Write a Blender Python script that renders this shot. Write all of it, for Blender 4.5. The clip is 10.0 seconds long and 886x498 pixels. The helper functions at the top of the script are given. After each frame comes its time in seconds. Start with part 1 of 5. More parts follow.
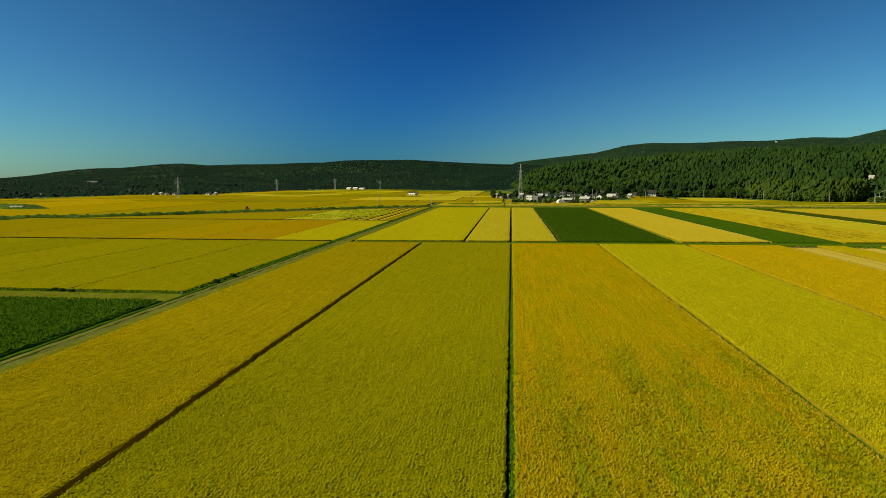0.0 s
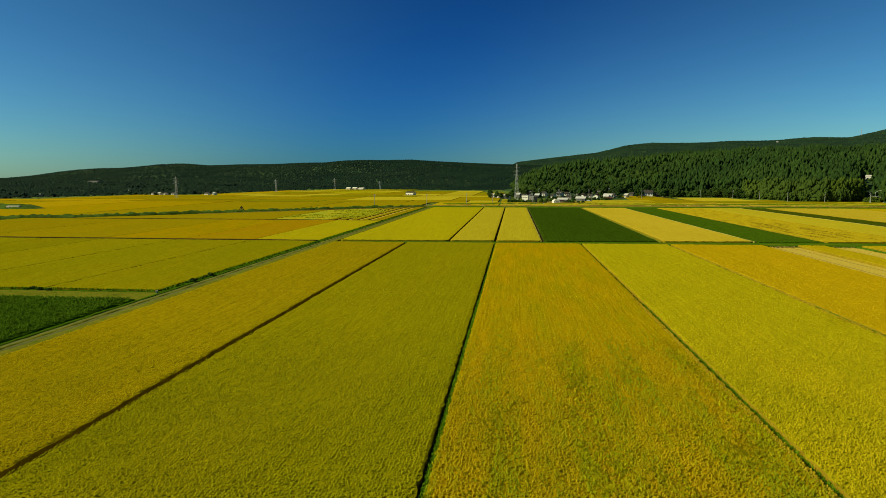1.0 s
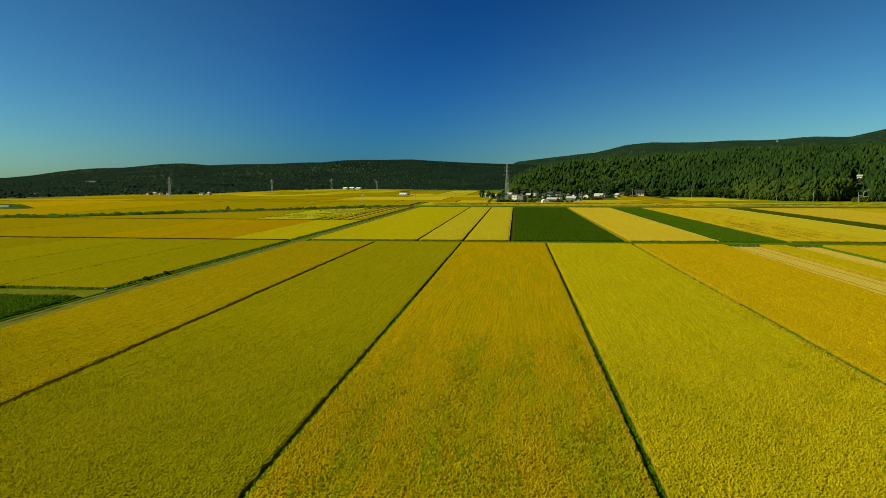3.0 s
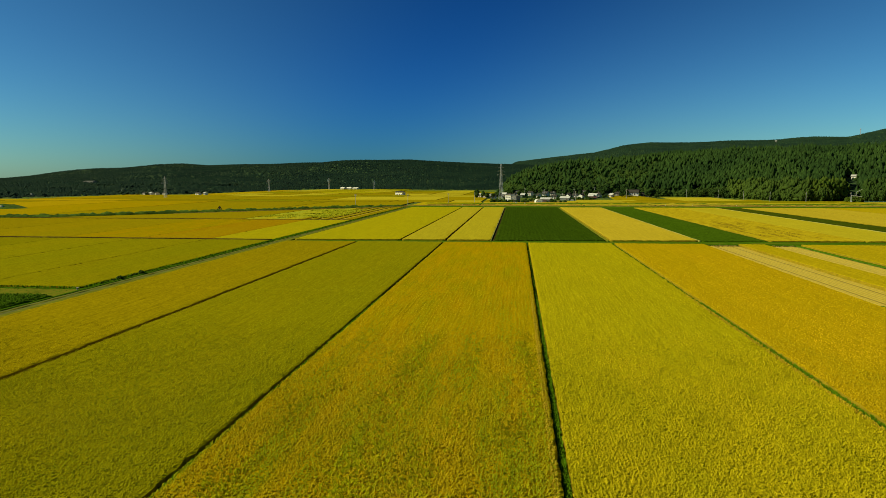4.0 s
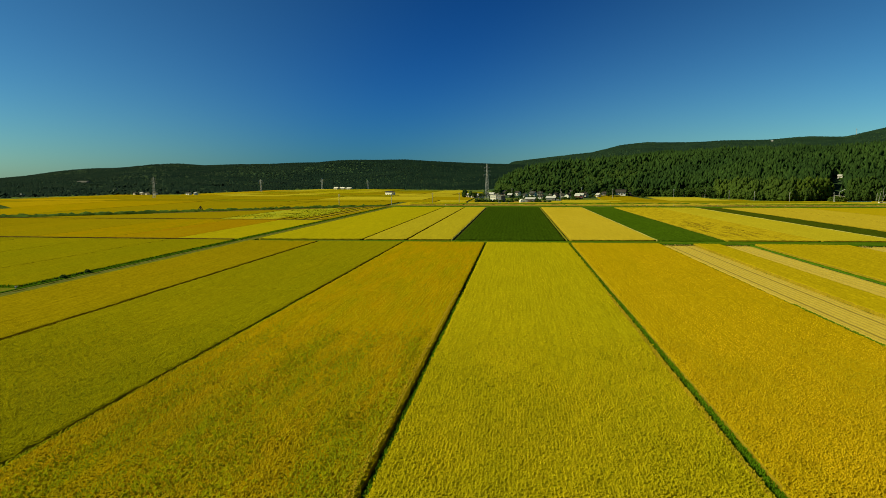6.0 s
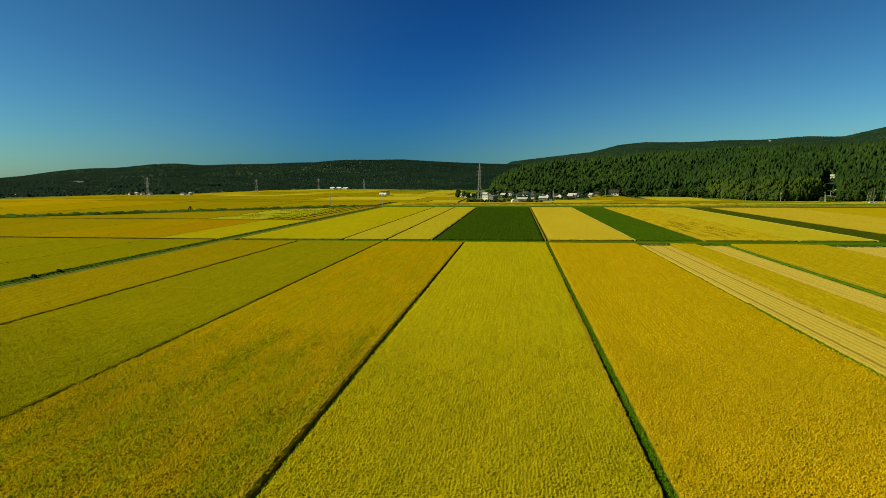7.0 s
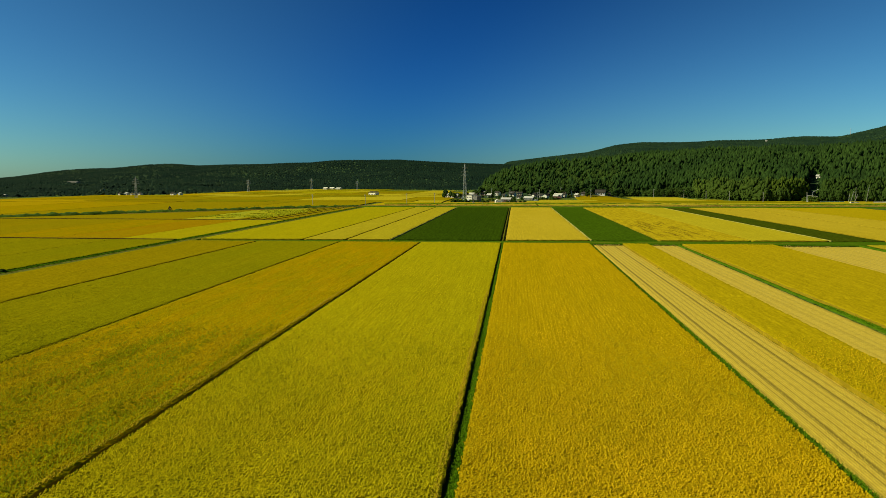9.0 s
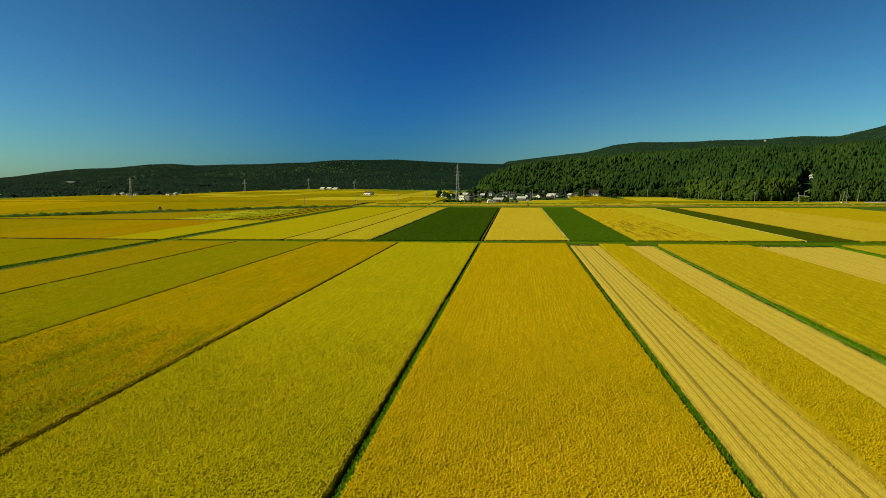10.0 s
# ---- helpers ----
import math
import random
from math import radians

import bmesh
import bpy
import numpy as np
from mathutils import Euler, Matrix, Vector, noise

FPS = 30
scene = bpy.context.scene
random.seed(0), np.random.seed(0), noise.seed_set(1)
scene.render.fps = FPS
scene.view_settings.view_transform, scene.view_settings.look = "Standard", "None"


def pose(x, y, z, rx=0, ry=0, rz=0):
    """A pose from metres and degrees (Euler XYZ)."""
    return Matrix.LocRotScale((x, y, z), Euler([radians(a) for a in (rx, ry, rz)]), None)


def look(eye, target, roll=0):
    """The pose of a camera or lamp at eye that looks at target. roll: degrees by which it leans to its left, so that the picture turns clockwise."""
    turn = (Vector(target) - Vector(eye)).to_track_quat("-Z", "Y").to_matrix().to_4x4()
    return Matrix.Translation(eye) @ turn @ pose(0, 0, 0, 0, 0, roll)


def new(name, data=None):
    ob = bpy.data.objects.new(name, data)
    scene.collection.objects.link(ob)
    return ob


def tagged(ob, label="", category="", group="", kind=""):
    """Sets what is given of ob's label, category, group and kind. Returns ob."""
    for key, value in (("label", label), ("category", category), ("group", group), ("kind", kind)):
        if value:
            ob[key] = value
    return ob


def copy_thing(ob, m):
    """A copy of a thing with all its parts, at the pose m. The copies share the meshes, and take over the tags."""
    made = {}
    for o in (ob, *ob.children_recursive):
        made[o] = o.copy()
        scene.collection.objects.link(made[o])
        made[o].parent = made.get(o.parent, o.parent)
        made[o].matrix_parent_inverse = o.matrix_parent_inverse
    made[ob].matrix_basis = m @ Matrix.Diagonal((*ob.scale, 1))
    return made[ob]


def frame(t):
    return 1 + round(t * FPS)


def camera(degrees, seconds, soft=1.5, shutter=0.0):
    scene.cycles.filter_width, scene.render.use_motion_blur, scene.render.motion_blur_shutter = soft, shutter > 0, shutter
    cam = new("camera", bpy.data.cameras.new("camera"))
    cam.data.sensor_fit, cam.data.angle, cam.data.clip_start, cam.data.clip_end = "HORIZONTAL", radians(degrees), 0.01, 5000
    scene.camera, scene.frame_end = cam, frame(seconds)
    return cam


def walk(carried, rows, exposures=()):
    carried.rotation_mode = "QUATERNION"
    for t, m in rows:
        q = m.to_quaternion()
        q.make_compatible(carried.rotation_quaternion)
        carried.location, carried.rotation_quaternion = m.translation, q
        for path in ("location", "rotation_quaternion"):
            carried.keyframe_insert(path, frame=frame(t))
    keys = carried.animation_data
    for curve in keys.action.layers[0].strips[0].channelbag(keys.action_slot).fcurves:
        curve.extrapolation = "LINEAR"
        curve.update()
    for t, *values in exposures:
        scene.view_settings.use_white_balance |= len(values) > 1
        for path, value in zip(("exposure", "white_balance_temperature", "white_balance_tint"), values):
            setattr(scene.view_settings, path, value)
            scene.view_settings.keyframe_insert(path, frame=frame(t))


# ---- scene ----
cam = camera(68.0, 10.0, 0.85)
# seconds, x, y, z, yaw, pitch, roll
ROWS = [
    (0, -0.153, -0.374, 22.054, 5.915, -6.034, 0.026),
    (1, 6.378, -1.647, 22.182, 6.114, -6.05, 0.015),
    (2, 12.673, -2.679, 22.273, 6.242, -6.062, 0.003),
    (3, 19.117, -3.513, 22.339, 6.312, -6.072, -0.008),
    (4, 25.899, -4.192, 22.392, 6.338, -6.079, -0.019),
    (5, 33.069, -4.759, 22.445, 6.334, -6.084, -0.03),
    (6, 40.587, -5.258, 22.508, 6.314, -6.088, -0.041),
    (7, 48.37, -5.732, 22.596, 6.291, -6.091, -0.052),
    (8, 56.348, -6.223, 22.718, 6.28, -6.093, -0.063),
    (9, 64.513, -6.776, 22.889, 6.293, -6.094, -0.074),
    (10, 72.967, -7.433, 23.119, 6.346, -6.095, -0.085),
]
walk(cam, [(t, pose(x, y, z, 90 + pitch, 0, yaw) @ pose(0, 0, 0, 0, 0, roll)) for t, x, y, z, yaw, pitch, roll in ROWS])

# ---- sky, sun, exposure ----
SUN_AZ, SUN_EL = -104.5, 35.0          # degrees from +y towards +x, and above the horizon
world = bpy.data.worlds.new("sky_world")
scene.world = world
world.use_nodes = True
wn = world.node_tree.nodes
wl = world.node_tree.links
sky = wn.new("ShaderNodeTexSky")
sky.sky_type = "NISHITA"
sky.sun_disc = False
sky.sun_elevation = radians(SUN_EL)
sky.sun_rotation = radians(SUN_AZ)
sky.air_density, sky.dust_density, sky.ozone_density = 1.0, 0.2, 3.0
depth = wn.new("ShaderNodeGamma")          # a clear polarised autumn sky, deep blue overhead
depth.inputs["Gamma"].default_value = 1.62
grade = wn.new("ShaderNodeMix")
grade.data_type, grade.blend_type = "RGBA", "MULTIPLY"
grade.inputs["Factor"].default_value = 1.0
grade.inputs["B"].default_value = (0.0235, 0.114, 0.195, 1)
wl.new(sky.outputs[0], depth.inputs["Color"])
wl.new(depth.outputs[0], grade.inputs["A"])
# skylight is weakest at right angles to the sun
ways = wn.new("ShaderNodeTexCoord")
towards = wn.new("ShaderNodeVectorMath")
towards.operation = "DOT_PRODUCT"
sun_dir = Vector((math.sin(radians(SUN_AZ)) * math.cos(radians(SUN_EL)), math.cos(radians(SUN_AZ)) * math.cos(radians(SUN_EL)), math.sin(radians(SUN_EL))))
towards.inputs[1].default_value = sun_dir
squared = wn.new("ShaderNodeMath")
squared.operation = "MULTIPLY"
spread = wn.new("ShaderNodeMath")
spread.operation, spread.inputs[1].default_value = "ADD", 0.08
share = wn.new("ShaderNodeMath")
share.operation = "DIVIDE"
phase = wn.new("ShaderNodeVectorMath")
phase.operation = "MULTIPLY_ADD"
phase.inputs[1].default_value, phase.inputs[2].default_value = (4.5, 1.06, 0.14), (1.0, 1.0, 1.0)
height_of = wn.new("ShaderNodeSeparateXYZ")
low = wn.new("ShaderNodeMapRange")          # air near the horizon scatters more of every colour
low.interpolation_type = "SMOOTHSTEP"
low.inputs["From Min"].default_value, low.inputs["From Max"].default_value = 0.30, 0.0
haze = wn.new("ShaderNodeVectorMath")
haze.operation = "MULTIPLY_ADD"
haze.inputs[1].default_value = (0.30, -0.05, 0.10)
scattered = wn.new("ShaderNodeVectorMath")
scattered.operation = "MULTIPLY"
wl.new(ways.outputs["Generated"], towards.inputs[0])
wl.new(towards.outputs["Value"], squared.inputs[0])
wl.new(towards.outputs["Value"], squared.inputs[1])
wl.new(squared.outputs[0], spread.inputs[0])
wl.new(squared.outputs[0], share.inputs[0])
wl.new(spread.outputs[0], share.inputs[1])
wl.new(share.outputs[0], phase.inputs[0])
wl.new(grade.outputs["Result"], scattered.inputs[0])
wl.new(ways.outputs["Generated"], height_of.inputs[0])
wl.new(height_of.outputs["Z"], low.inputs["Value"])
wl.new(low.outputs["Result"], haze.inputs[0])
wl.new(phase.outputs[0], haze.inputs[2])
wl.new(haze.outputs[0], scattered.inputs[1])
wl.new(scattered.outputs[0], wn["Background"].inputs["Color"])
wn["Background"].inputs["Strength"].default_value = 0.10

sun_data = bpy.data.lights.new("sun", "SUN")
sun_data.energy, sun_data.angle, sun_data.color = 5.0, radians(0.55), (1.0, 0.96, 0.76)
sun = new("sun", sun_data)
sun.matrix_world = look(sun_dir * 100, (0, 0, 0))
scene.view_settings.exposure = 0.0


# ---- materials ----
def material(name, rough=0.9, spec=0.15):
    m = bpy.data.materials.new(name)
    m.use_nodes = True
    b = m.node_tree.nodes["Principled BSDF"]
    b.inputs["Roughness"].default_value = rough
    b.inputs["Specular IOR Level"].default_value = spec
    return m, m.node_tree.nodes, m.node_tree.links, b


def noise_node(n, l, scale, detail=3.0, stretch=(1, 1, 1), rough=0.55):
    geo = n.new("ShaderNodeNewGeometry")
    mp = n.new("ShaderNodeMapping")
    mp.inputs["Scale"].default_value = stretch
    tx = n.new("ShaderNodeTexNoise")
    tx.inputs["Scale"].default_value = scale
    tx.inputs["Detail"].default_value = detail
    tx.inputs["Roughness"].default_value = rough
    l.new(geo.outputs["Position"], mp.inputs["Vector"])
    l.new(mp.outputs[0], tx.inputs["Vector"])
    return tx.outputs["Fac"]


def ramp(n, l, fac, stops):
    r = n.new("ShaderNodeValToRGB")
    while len(r.color_ramp.elements) < len(stops):
        r.color_ramp.elements.new(0.5)
    for e, (at, c) in zip(r.color_ramp.elements, stops):
        e.position = at
        e.color = (*c, 1) if len(c) == 3 else c
    l.new(fac, r.inputs[0])
    return r.outputs[0]


def mix(n, l, kind, fac, a, b):
    x = n.new("ShaderNodeMix")
    x.data_type, x.blend_type = "RGBA", kind
    for value, socket in ((fac, x.inputs["Factor"]), (a, x.inputs["A"]), (b, x.inputs["B"])):
        if isinstance(value, (int, float)):
            socket.default_value = value
        elif isinstance(value, tuple):
            socket.default_value = (*value, 1)
        else:
            l.new(value, socket)
    return x.outputs["Result"]


def bump(n, l, b, fac, strength, distance):
    u = n.new("ShaderNodeBump")
    u.inputs["Strength"].default_value = strength
    u.inputs["Distance"].default_value = distance
    l.new(fac, u.inputs["Height"])
    l.new(u.outputs[0], b.inputs["Normal"])


def grey(v):
    return (v, v, v)


def crop(name, main, other, patch=0.05, share=0.5, grain=2.4, deep=0.86, relief=0.1):
    """A standing crop: patches along the rows, fine grain coloured darker in the hollows of its relief."""
    m, n, l, b = material(name, 0.9, 0.0)
    big = noise_node(n, l, patch, 5, (1, 0.14, 1), 0.6)
    col = ramp(n, l, big, [(share - 0.14, main), (share + 0.14, other)])
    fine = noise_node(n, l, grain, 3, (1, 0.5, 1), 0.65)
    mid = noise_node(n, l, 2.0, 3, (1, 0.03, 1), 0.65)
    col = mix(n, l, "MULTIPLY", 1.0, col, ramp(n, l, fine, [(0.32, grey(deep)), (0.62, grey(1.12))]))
    col = mix(n, l, "MULTIPLY", 1.0, col, ramp(n, l, mid, [(0.3, grey(0.84)), (0.7, grey(1.10))]))
    info = n.new("ShaderNodeObjectInfo")
    col = mix(n, l, "MULTIPLY", 1.0, col, ramp(n, l, info.outputs["Random"], [(0.0, grey(0.92)), (1.0, grey(1.06))]))
    l.new(col, b.inputs["Base Color"])
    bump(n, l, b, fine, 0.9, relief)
    return m


def blades(name, stops, rough=0.7, weeds=None):
    """Leaves and ears of one crop; each has a tone of its own, with broad patches."""
    m, n, l, b = material(name, rough, 0.0)
    geo = n.new("ShaderNodeNewGeometry")
    col = ramp(n, l, geo.outputs["Random Per Island"], stops)
    patch = noise_node(n, l, 0.12, 4, (1, 0.3, 1), 0.6)
    if weeds:
        col = mix(n, l, "MULTIPLY", ramp(n, l, noise_node(n, l, 0.34, 5, (1, 0.10, 1), 0.72), [(0.44, grey(0)), (0.60, grey(1))]), col, weeds)
    col = mix(n, l, "MULTIPLY", 1.0, col, ramp(n, l, patch, [(0.3, (0.82, 0.89, 0.8)), (0.7, (1.08, 1.03, 1.0))]))
    l.new(col, b.inputs["Base Color"])
    thin = n.new("ShaderNodeBsdfTranslucent")
    l.new(col, thin.inputs["Color"])
    both = n.new("ShaderNodeMixShader")
    both.inputs[0].default_value = 0.2
    l.new(b.outputs[0], both.inputs[1])
    l.new(thin.outputs[0], both.inputs[2])
    l.new(both.outputs[0], n["Material Output"].inputs["Surface"])
    return m


def plain(name, a, c, scale=1.5, rough=0.9, spec=0.04, relief=0.0, detail=4, stretch=(1, 1, 1)):
    m, n, l, b = material(name, rough, spec)
    f = noise_node(n, l, scale, detail, stretch)
    f2 = noise_node(n, l, scale * 0.13, 3, stretch)
    col = ramp(n, l, f, [(0.3, a), (0.7, c)])
    col = mix(n, l, "MULTIPLY", 1.0, col, ramp(n, l, f2, [(0.3, grey(0.8)), (0.7, grey(1.12))]))
    l.new(col, b.inputs["Base Color"])
    if relief:
        bump(n, l, b, f, 0.8, relief)
    return m


rice = {
    "gold": crop("rice_gold", (0.308, 0.221, 0.0017), (0.287, 0.217, 0.0017)),
    "olive": crop("rice_olive", (0.238, 0.212, 0.0017), (0.259, 0.215, 0.0017)),
    "orange": crop("rice_orange", (0.3856, 0.2421, 0.0008), (0.2960, 0.2314, 0.0008), patch=0.30, share=0.54),
    "lime": crop("rice_lime", (0.385, 0.312, 0.003), (0.358, 0.300, 0.003)),
    "amber": crop("rice_amber", (0.4526, 0.2890, 0.0025), (0.4166, 0.2799, 0.0018)),
    "far": crop("rice_far", (0.460, 0.366, 0.012), (0.434, 0.340, 0.010), deep=0.88),
    "pale": crop("rice_pale", (0.520, 0.374, 0.018), (0.490, 0.352, 0.014), deep=0.88),
    "lodged": crop("rice_lodged", (0.530, 0.384, 0.008), (0.30, 0.20, 0.004), patch=0.55, share=0.60, deep=0.8),
    "ripe": crop("rice_ripe", (0.455, 0.322, 0.004), (0.425, 0.308, 0.003)),
    "rust": crop("rice_rust", (0.365, 0.210, 0.0015), (0.36, 0.235, 0.0015)),
}
ear = {
    "gold": blades("ears_gold", [(0.0, (0.3080, 0.2352, 0.0030)), (0.5, (0.3850, 0.2940, 0.0037)), (1.0, (0.4851, 0.3704, 0.0047))]),
    "olive": blades("ears_olive", [(0.0, (0.2408, 0.2160, 0.0030)), (0.5, (0.3010, 0.2700, 0.0037)), (1.0, (0.3793, 0.3402, 0.0047))]),
    "orange": blades("ears_orange", [(0.0, (0.340, 0.240, 0.0040)), (0.5, (0.426, 0.300, 0.0050)), (1.0, (0.540, 0.382, 0.0065))], weeds=(0.64, 0.92, 1.0)),
    "lime": blades("ears_lime", [(0.0, (0.356, 0.283, 0.0040)), (0.5, (0.445, 0.354, 0.0050)), (1.0, (0.560, 0.445, 0.0065))]),
    "amber": blades("ears_amber", [(0.0, (0.415, 0.280, 0.0040)), (0.5, (0.520, 0.350, 0.0050)), (1.0, (0.655, 0.442, 0.0065))]),
    "tan": blades("ears_tan", [(0.0, (0.340, 0.225, 0.008)), (0.5, (0.440, 0.300, 0.012)), (1.0, (0.550, 0.390, 0.020))]),
}
stalk_mat = plain("rice_stalks", (0.22, 0.155, 0.006), (0.34, 0.24, 0.010), 4.0, 0.95, 0.0)
grass_mat = plain("levee_grass", (0.045, 0.105, 0.002), (0.085, 0.165, 0.004), 2.2, 0.95, 0.0, 0.15)
grass_blade_mat = blades("grass_blades", [(0.0, (0.06, 0.14, 0.002)), (1.0, (0.13, 0.25, 0.006))])
dry_grass_mat = plain("dry_grass", (0.205, 0.175, 0.012), (0.125, 0.155, 0.008), 0.9, 0.95, 0.0, 0.15)
straw_mat = plain("pale_straw", (0.38, 0.33, 0.05), (0.50, 0.43, 0.08), 1.0)
soil_mat = plain("paddy_soil", (0.050, 0.036, 0.010), (0.10, 0.072, 0.018), 1.3, 0.95, 0.0, 0.05)
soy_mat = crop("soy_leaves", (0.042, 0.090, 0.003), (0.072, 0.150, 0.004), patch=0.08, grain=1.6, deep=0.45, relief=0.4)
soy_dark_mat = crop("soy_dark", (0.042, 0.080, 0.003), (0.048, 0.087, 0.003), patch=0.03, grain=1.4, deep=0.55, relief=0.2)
soy_blade_mat = blades("soy_leaf_blades", [(0.0, (0.050, 0.105, 0.004)), (0.7, (0.085, 0.165, 0.007)), (1.0, (0.125, 0.220, 0.012))])
brown_crop_mat = crop("dark_crop", (0.055, 0.085, 0.003), (0.075, 0.090, 0.003), patch=0.03, grain=1.4, deep=0.6, relief=0.2)
green_crop_mat = crop("green_crop", (0.062, 0.122, 0.003), (0.072, 0.132, 0.004), patch=0.03, grain=1.4, deep=0.6, relief=0.2)
gravel_mat = plain("gravel", (0.105, 0.115, 0.022), (0.165, 0.168, 0.036), 3.0, 0.95, 0.0, 0.03, stretch=(1, 0.4, 1))
trunk_mat = plain("bark", (0.06, 0.045, 0.03), (0.12, 0.09, 0.06), 4)
concrete_mat = plain("concrete", (0.30, 0.29, 0.22), (0.40, 0.38, 0.29), 0.8)
steel_mat = plain("galvanised_steel", (0.42, 0.43, 0.36), (0.54, 0.54, 0.45), 1.0, 0.6, 0.2)
white_wall_mat = plain("white_wall", (0.70, 0.65, 0.44), (0.82, 0.77, 0.54), 0.6)
grey_wall_mat = plain("grey_wall", (0.17, 0.165, 0.12), (0.24, 0.23, 0.17), 0.6)
wood_wall_mat = plain("weathered_boards", (0.10, 0.07, 0.045), (0.18, 0.13, 0.08), 1.5)
dark_roof_mat = plain("dark_roof_tiles", (0.040, 0.035, 0.022), (0.070, 0.060, 0.040), 1.2, 0.7, 0.1)
pale_roof_mat = plain("pale_metal_roof", (0.48, 0.46, 0.34), (0.62, 0.59, 0.44), 0.5, 0.6, 0.2)
red_roof_mat = plain("red_roof", (0.10, 0.035, 0.02), (0.15, 0.05, 0.03), 0.9, 0.6, 0.3)
glass_mat = plain("window_glass", (0.02, 0.025, 0.03), (0.04, 0.045, 0.05), 0.5, 0.12, 0.5)


def stubble_material(name, period, line, track):
    """Cut straw: fine drill rows, a darker line every period, and the harvester's tracks."""
    m, n, l, b = material(name, 0.9, 0.1)
    geo = n.new("ShaderNodeNewGeometry")
    sep = n.new("ShaderNodeSeparateXYZ")
    l.new(geo.outputs["Position"], sep.inputs[0])

    wob = n.new("ShaderNodeMath")
    wob.operation = "MULTIPLY_ADD"
    wob.inputs[1].default_value = 0.12
    l.new(noise_node(n, l, 0.12, 2, (1, 0.3, 1)), wob.inputs[0])
    l.new(sep.outputs["X"], wob.inputs[2])

    def bands(period, stops):
        w = n.new("ShaderNodeMath")
        w.operation = "MULTIPLY"
        w.inputs[1].default_value = 2 * math.pi / period
        l.new(wob.outputs[0], w.inputs[0])
        s = n.new("ShaderNodeMath")
        s.operation = "SINE"
        l.new(w.outputs[0], s.inputs[0])
        h = n.new("ShaderNodeMath")
        h.operation = "MULTIPLY_ADD"
        h.inputs[1].default_value, h.inputs[2].default_value = 0.5, 0.5
        l.new(s.outputs[0], h.inputs[0])
        return ramp(n, l, h.outputs[0], stops)
    f = noise_node(n, l, 2.6, 5, (1, 0.35, 1), 0.7)
    col = ramp(n, l, f, [(0.25, (0.48, 0.325, 0.018)), (0.6, (0.65, 0.465, 0.042)), (0.85, (0.53, 0.405, 0.026))])
    col = mix(n, l, "MULTIPLY", 1.0, col, bands(0.30, [(0.0, grey(0.80)), (0.6, grey(1.04))]))
    col = mix(n, l, "MULTIPLY", 1.0, col, bands(period, [(0.0, grey(line)), (0.09, grey(0.97)), (1.0, grey(1.05))]))
    col = mix(n, l, "MULTIPLY", 1.0, col, bands(5.3, [(0.0, grey(track)), (0.05, grey(1.0))]))
    l.new(col, b.inputs["Base Color"])
    bump(n, l, b, noise_node(n, l, 6, 3), 0.6, 0.08)
    return m


stubble_mat = stubble_material("stubble", 1.8, 0.88, 0.86)
lined_stubble_mat = stubble_material("lined_stubble", 1.05, 0.66, 0.55)
stub_blade_mat = blades("stubble_stalks", [(0.0, (0.58, 0.41, 0.035)), (0.6, (0.76, 0.56, 0.07)), (1.0, (0.66, 0.52, 0.05))])
ear["stubble"] = stub_blade_mat


def forest_material(name, a, b2, tip):
    m, n, l, b = material(name, 0.9, 0.08)
    geo = n.new("ShaderNodeNewGeometry")
    col = ramp(n, l, geo.outputs["Random Per Island"], [(0.0, a), (0.6, b2), (1.0, tip)])
    patch = noise_node(n, l, 0.012, 4)
    col = mix(n, l, "MULTIPLY", 1.0, col, ramp(n, l, patch, [(0.38, (0.74, 0.78, 0.84)), (0.62, (1.16, 1.11, 1.0))]))
    fine = noise_node(n, l, 0.9, 3)
    col = mix(n, l, "MULTIPLY", 1.0, col, ramp(n, l, fine, [(0.3, grey(0.86)), (0.7, grey(1.08))]))
    l.new(col, b.inputs["Base Color"])
    thin = n.new("ShaderNodeBsdfTranslucent")
    l.new(col, thin.inputs["Color"])
    both = n.new("ShaderNodeMixShader")
    both.inputs[0].default_value = 0.52
    l.new(b.outputs[0], both.inputs[1])
    l.new(thin.outputs[0], both.inputs[2])
    l.new(both.outputs[0], n["Material Output"].inputs["Surface"])
    return m


cedar_mat = forest_material("cedar_needles", (0.0560, 0.1150, 0.0190), (0.0630, 0.1280, 0.0210), (0.0720, 0.1400, 0.0230))
broad_mat = forest_material("broadleaf_crowns", (0.0620, 0.1160, 0.0160), (0.0740, 0.1320, 0.0180), (0.0900, 0.1500, 0.0200))
# these four distant foliage colours have a bluish air haze mixed in
hazed_wood_mat = forest_material("hazed_far_woods", (0.0175, 0.0470, 0.0240), (0.0205, 0.0520, 0.0260), (0.0250, 0.0590, 0.0280))
hazed_leaf_mat = forest_material("hazed_far_broadleaf", (0.0260, 0.0560, 0.0260), (0.0310, 0.0630, 0.0290), (0.0380, 0.0710, 0.0320))
hazed_ridge_mat = forest_material("hazed_ridge_woods", (0.0350, 0.0780, 0.0330), (0.0390, 0.0860, 0.0360), (0.0430, 0.0920, 0.0390))
hazed_foot_mat = forest_material("hazed_foot_thickets", (0.042, 0.080, 0.038), (0.052, 0.094, 0.042), (0.062, 0.106, 0.045))
edge_mat = forest_material("wood_edge_leaves", (0.1020, 0.1640, 0.0190), (0.1180, 0.1820, 0.0210), (0.1360, 0.2030, 0.0240))
bush_mat = forest_material("bush_leaves", (0.110, 0.178, 0.014), (0.150, 0.215, 0.017), (0.195, 0.255, 0.022))


# ---- mesh helpers ----
rng = np.random.default_rng(7)


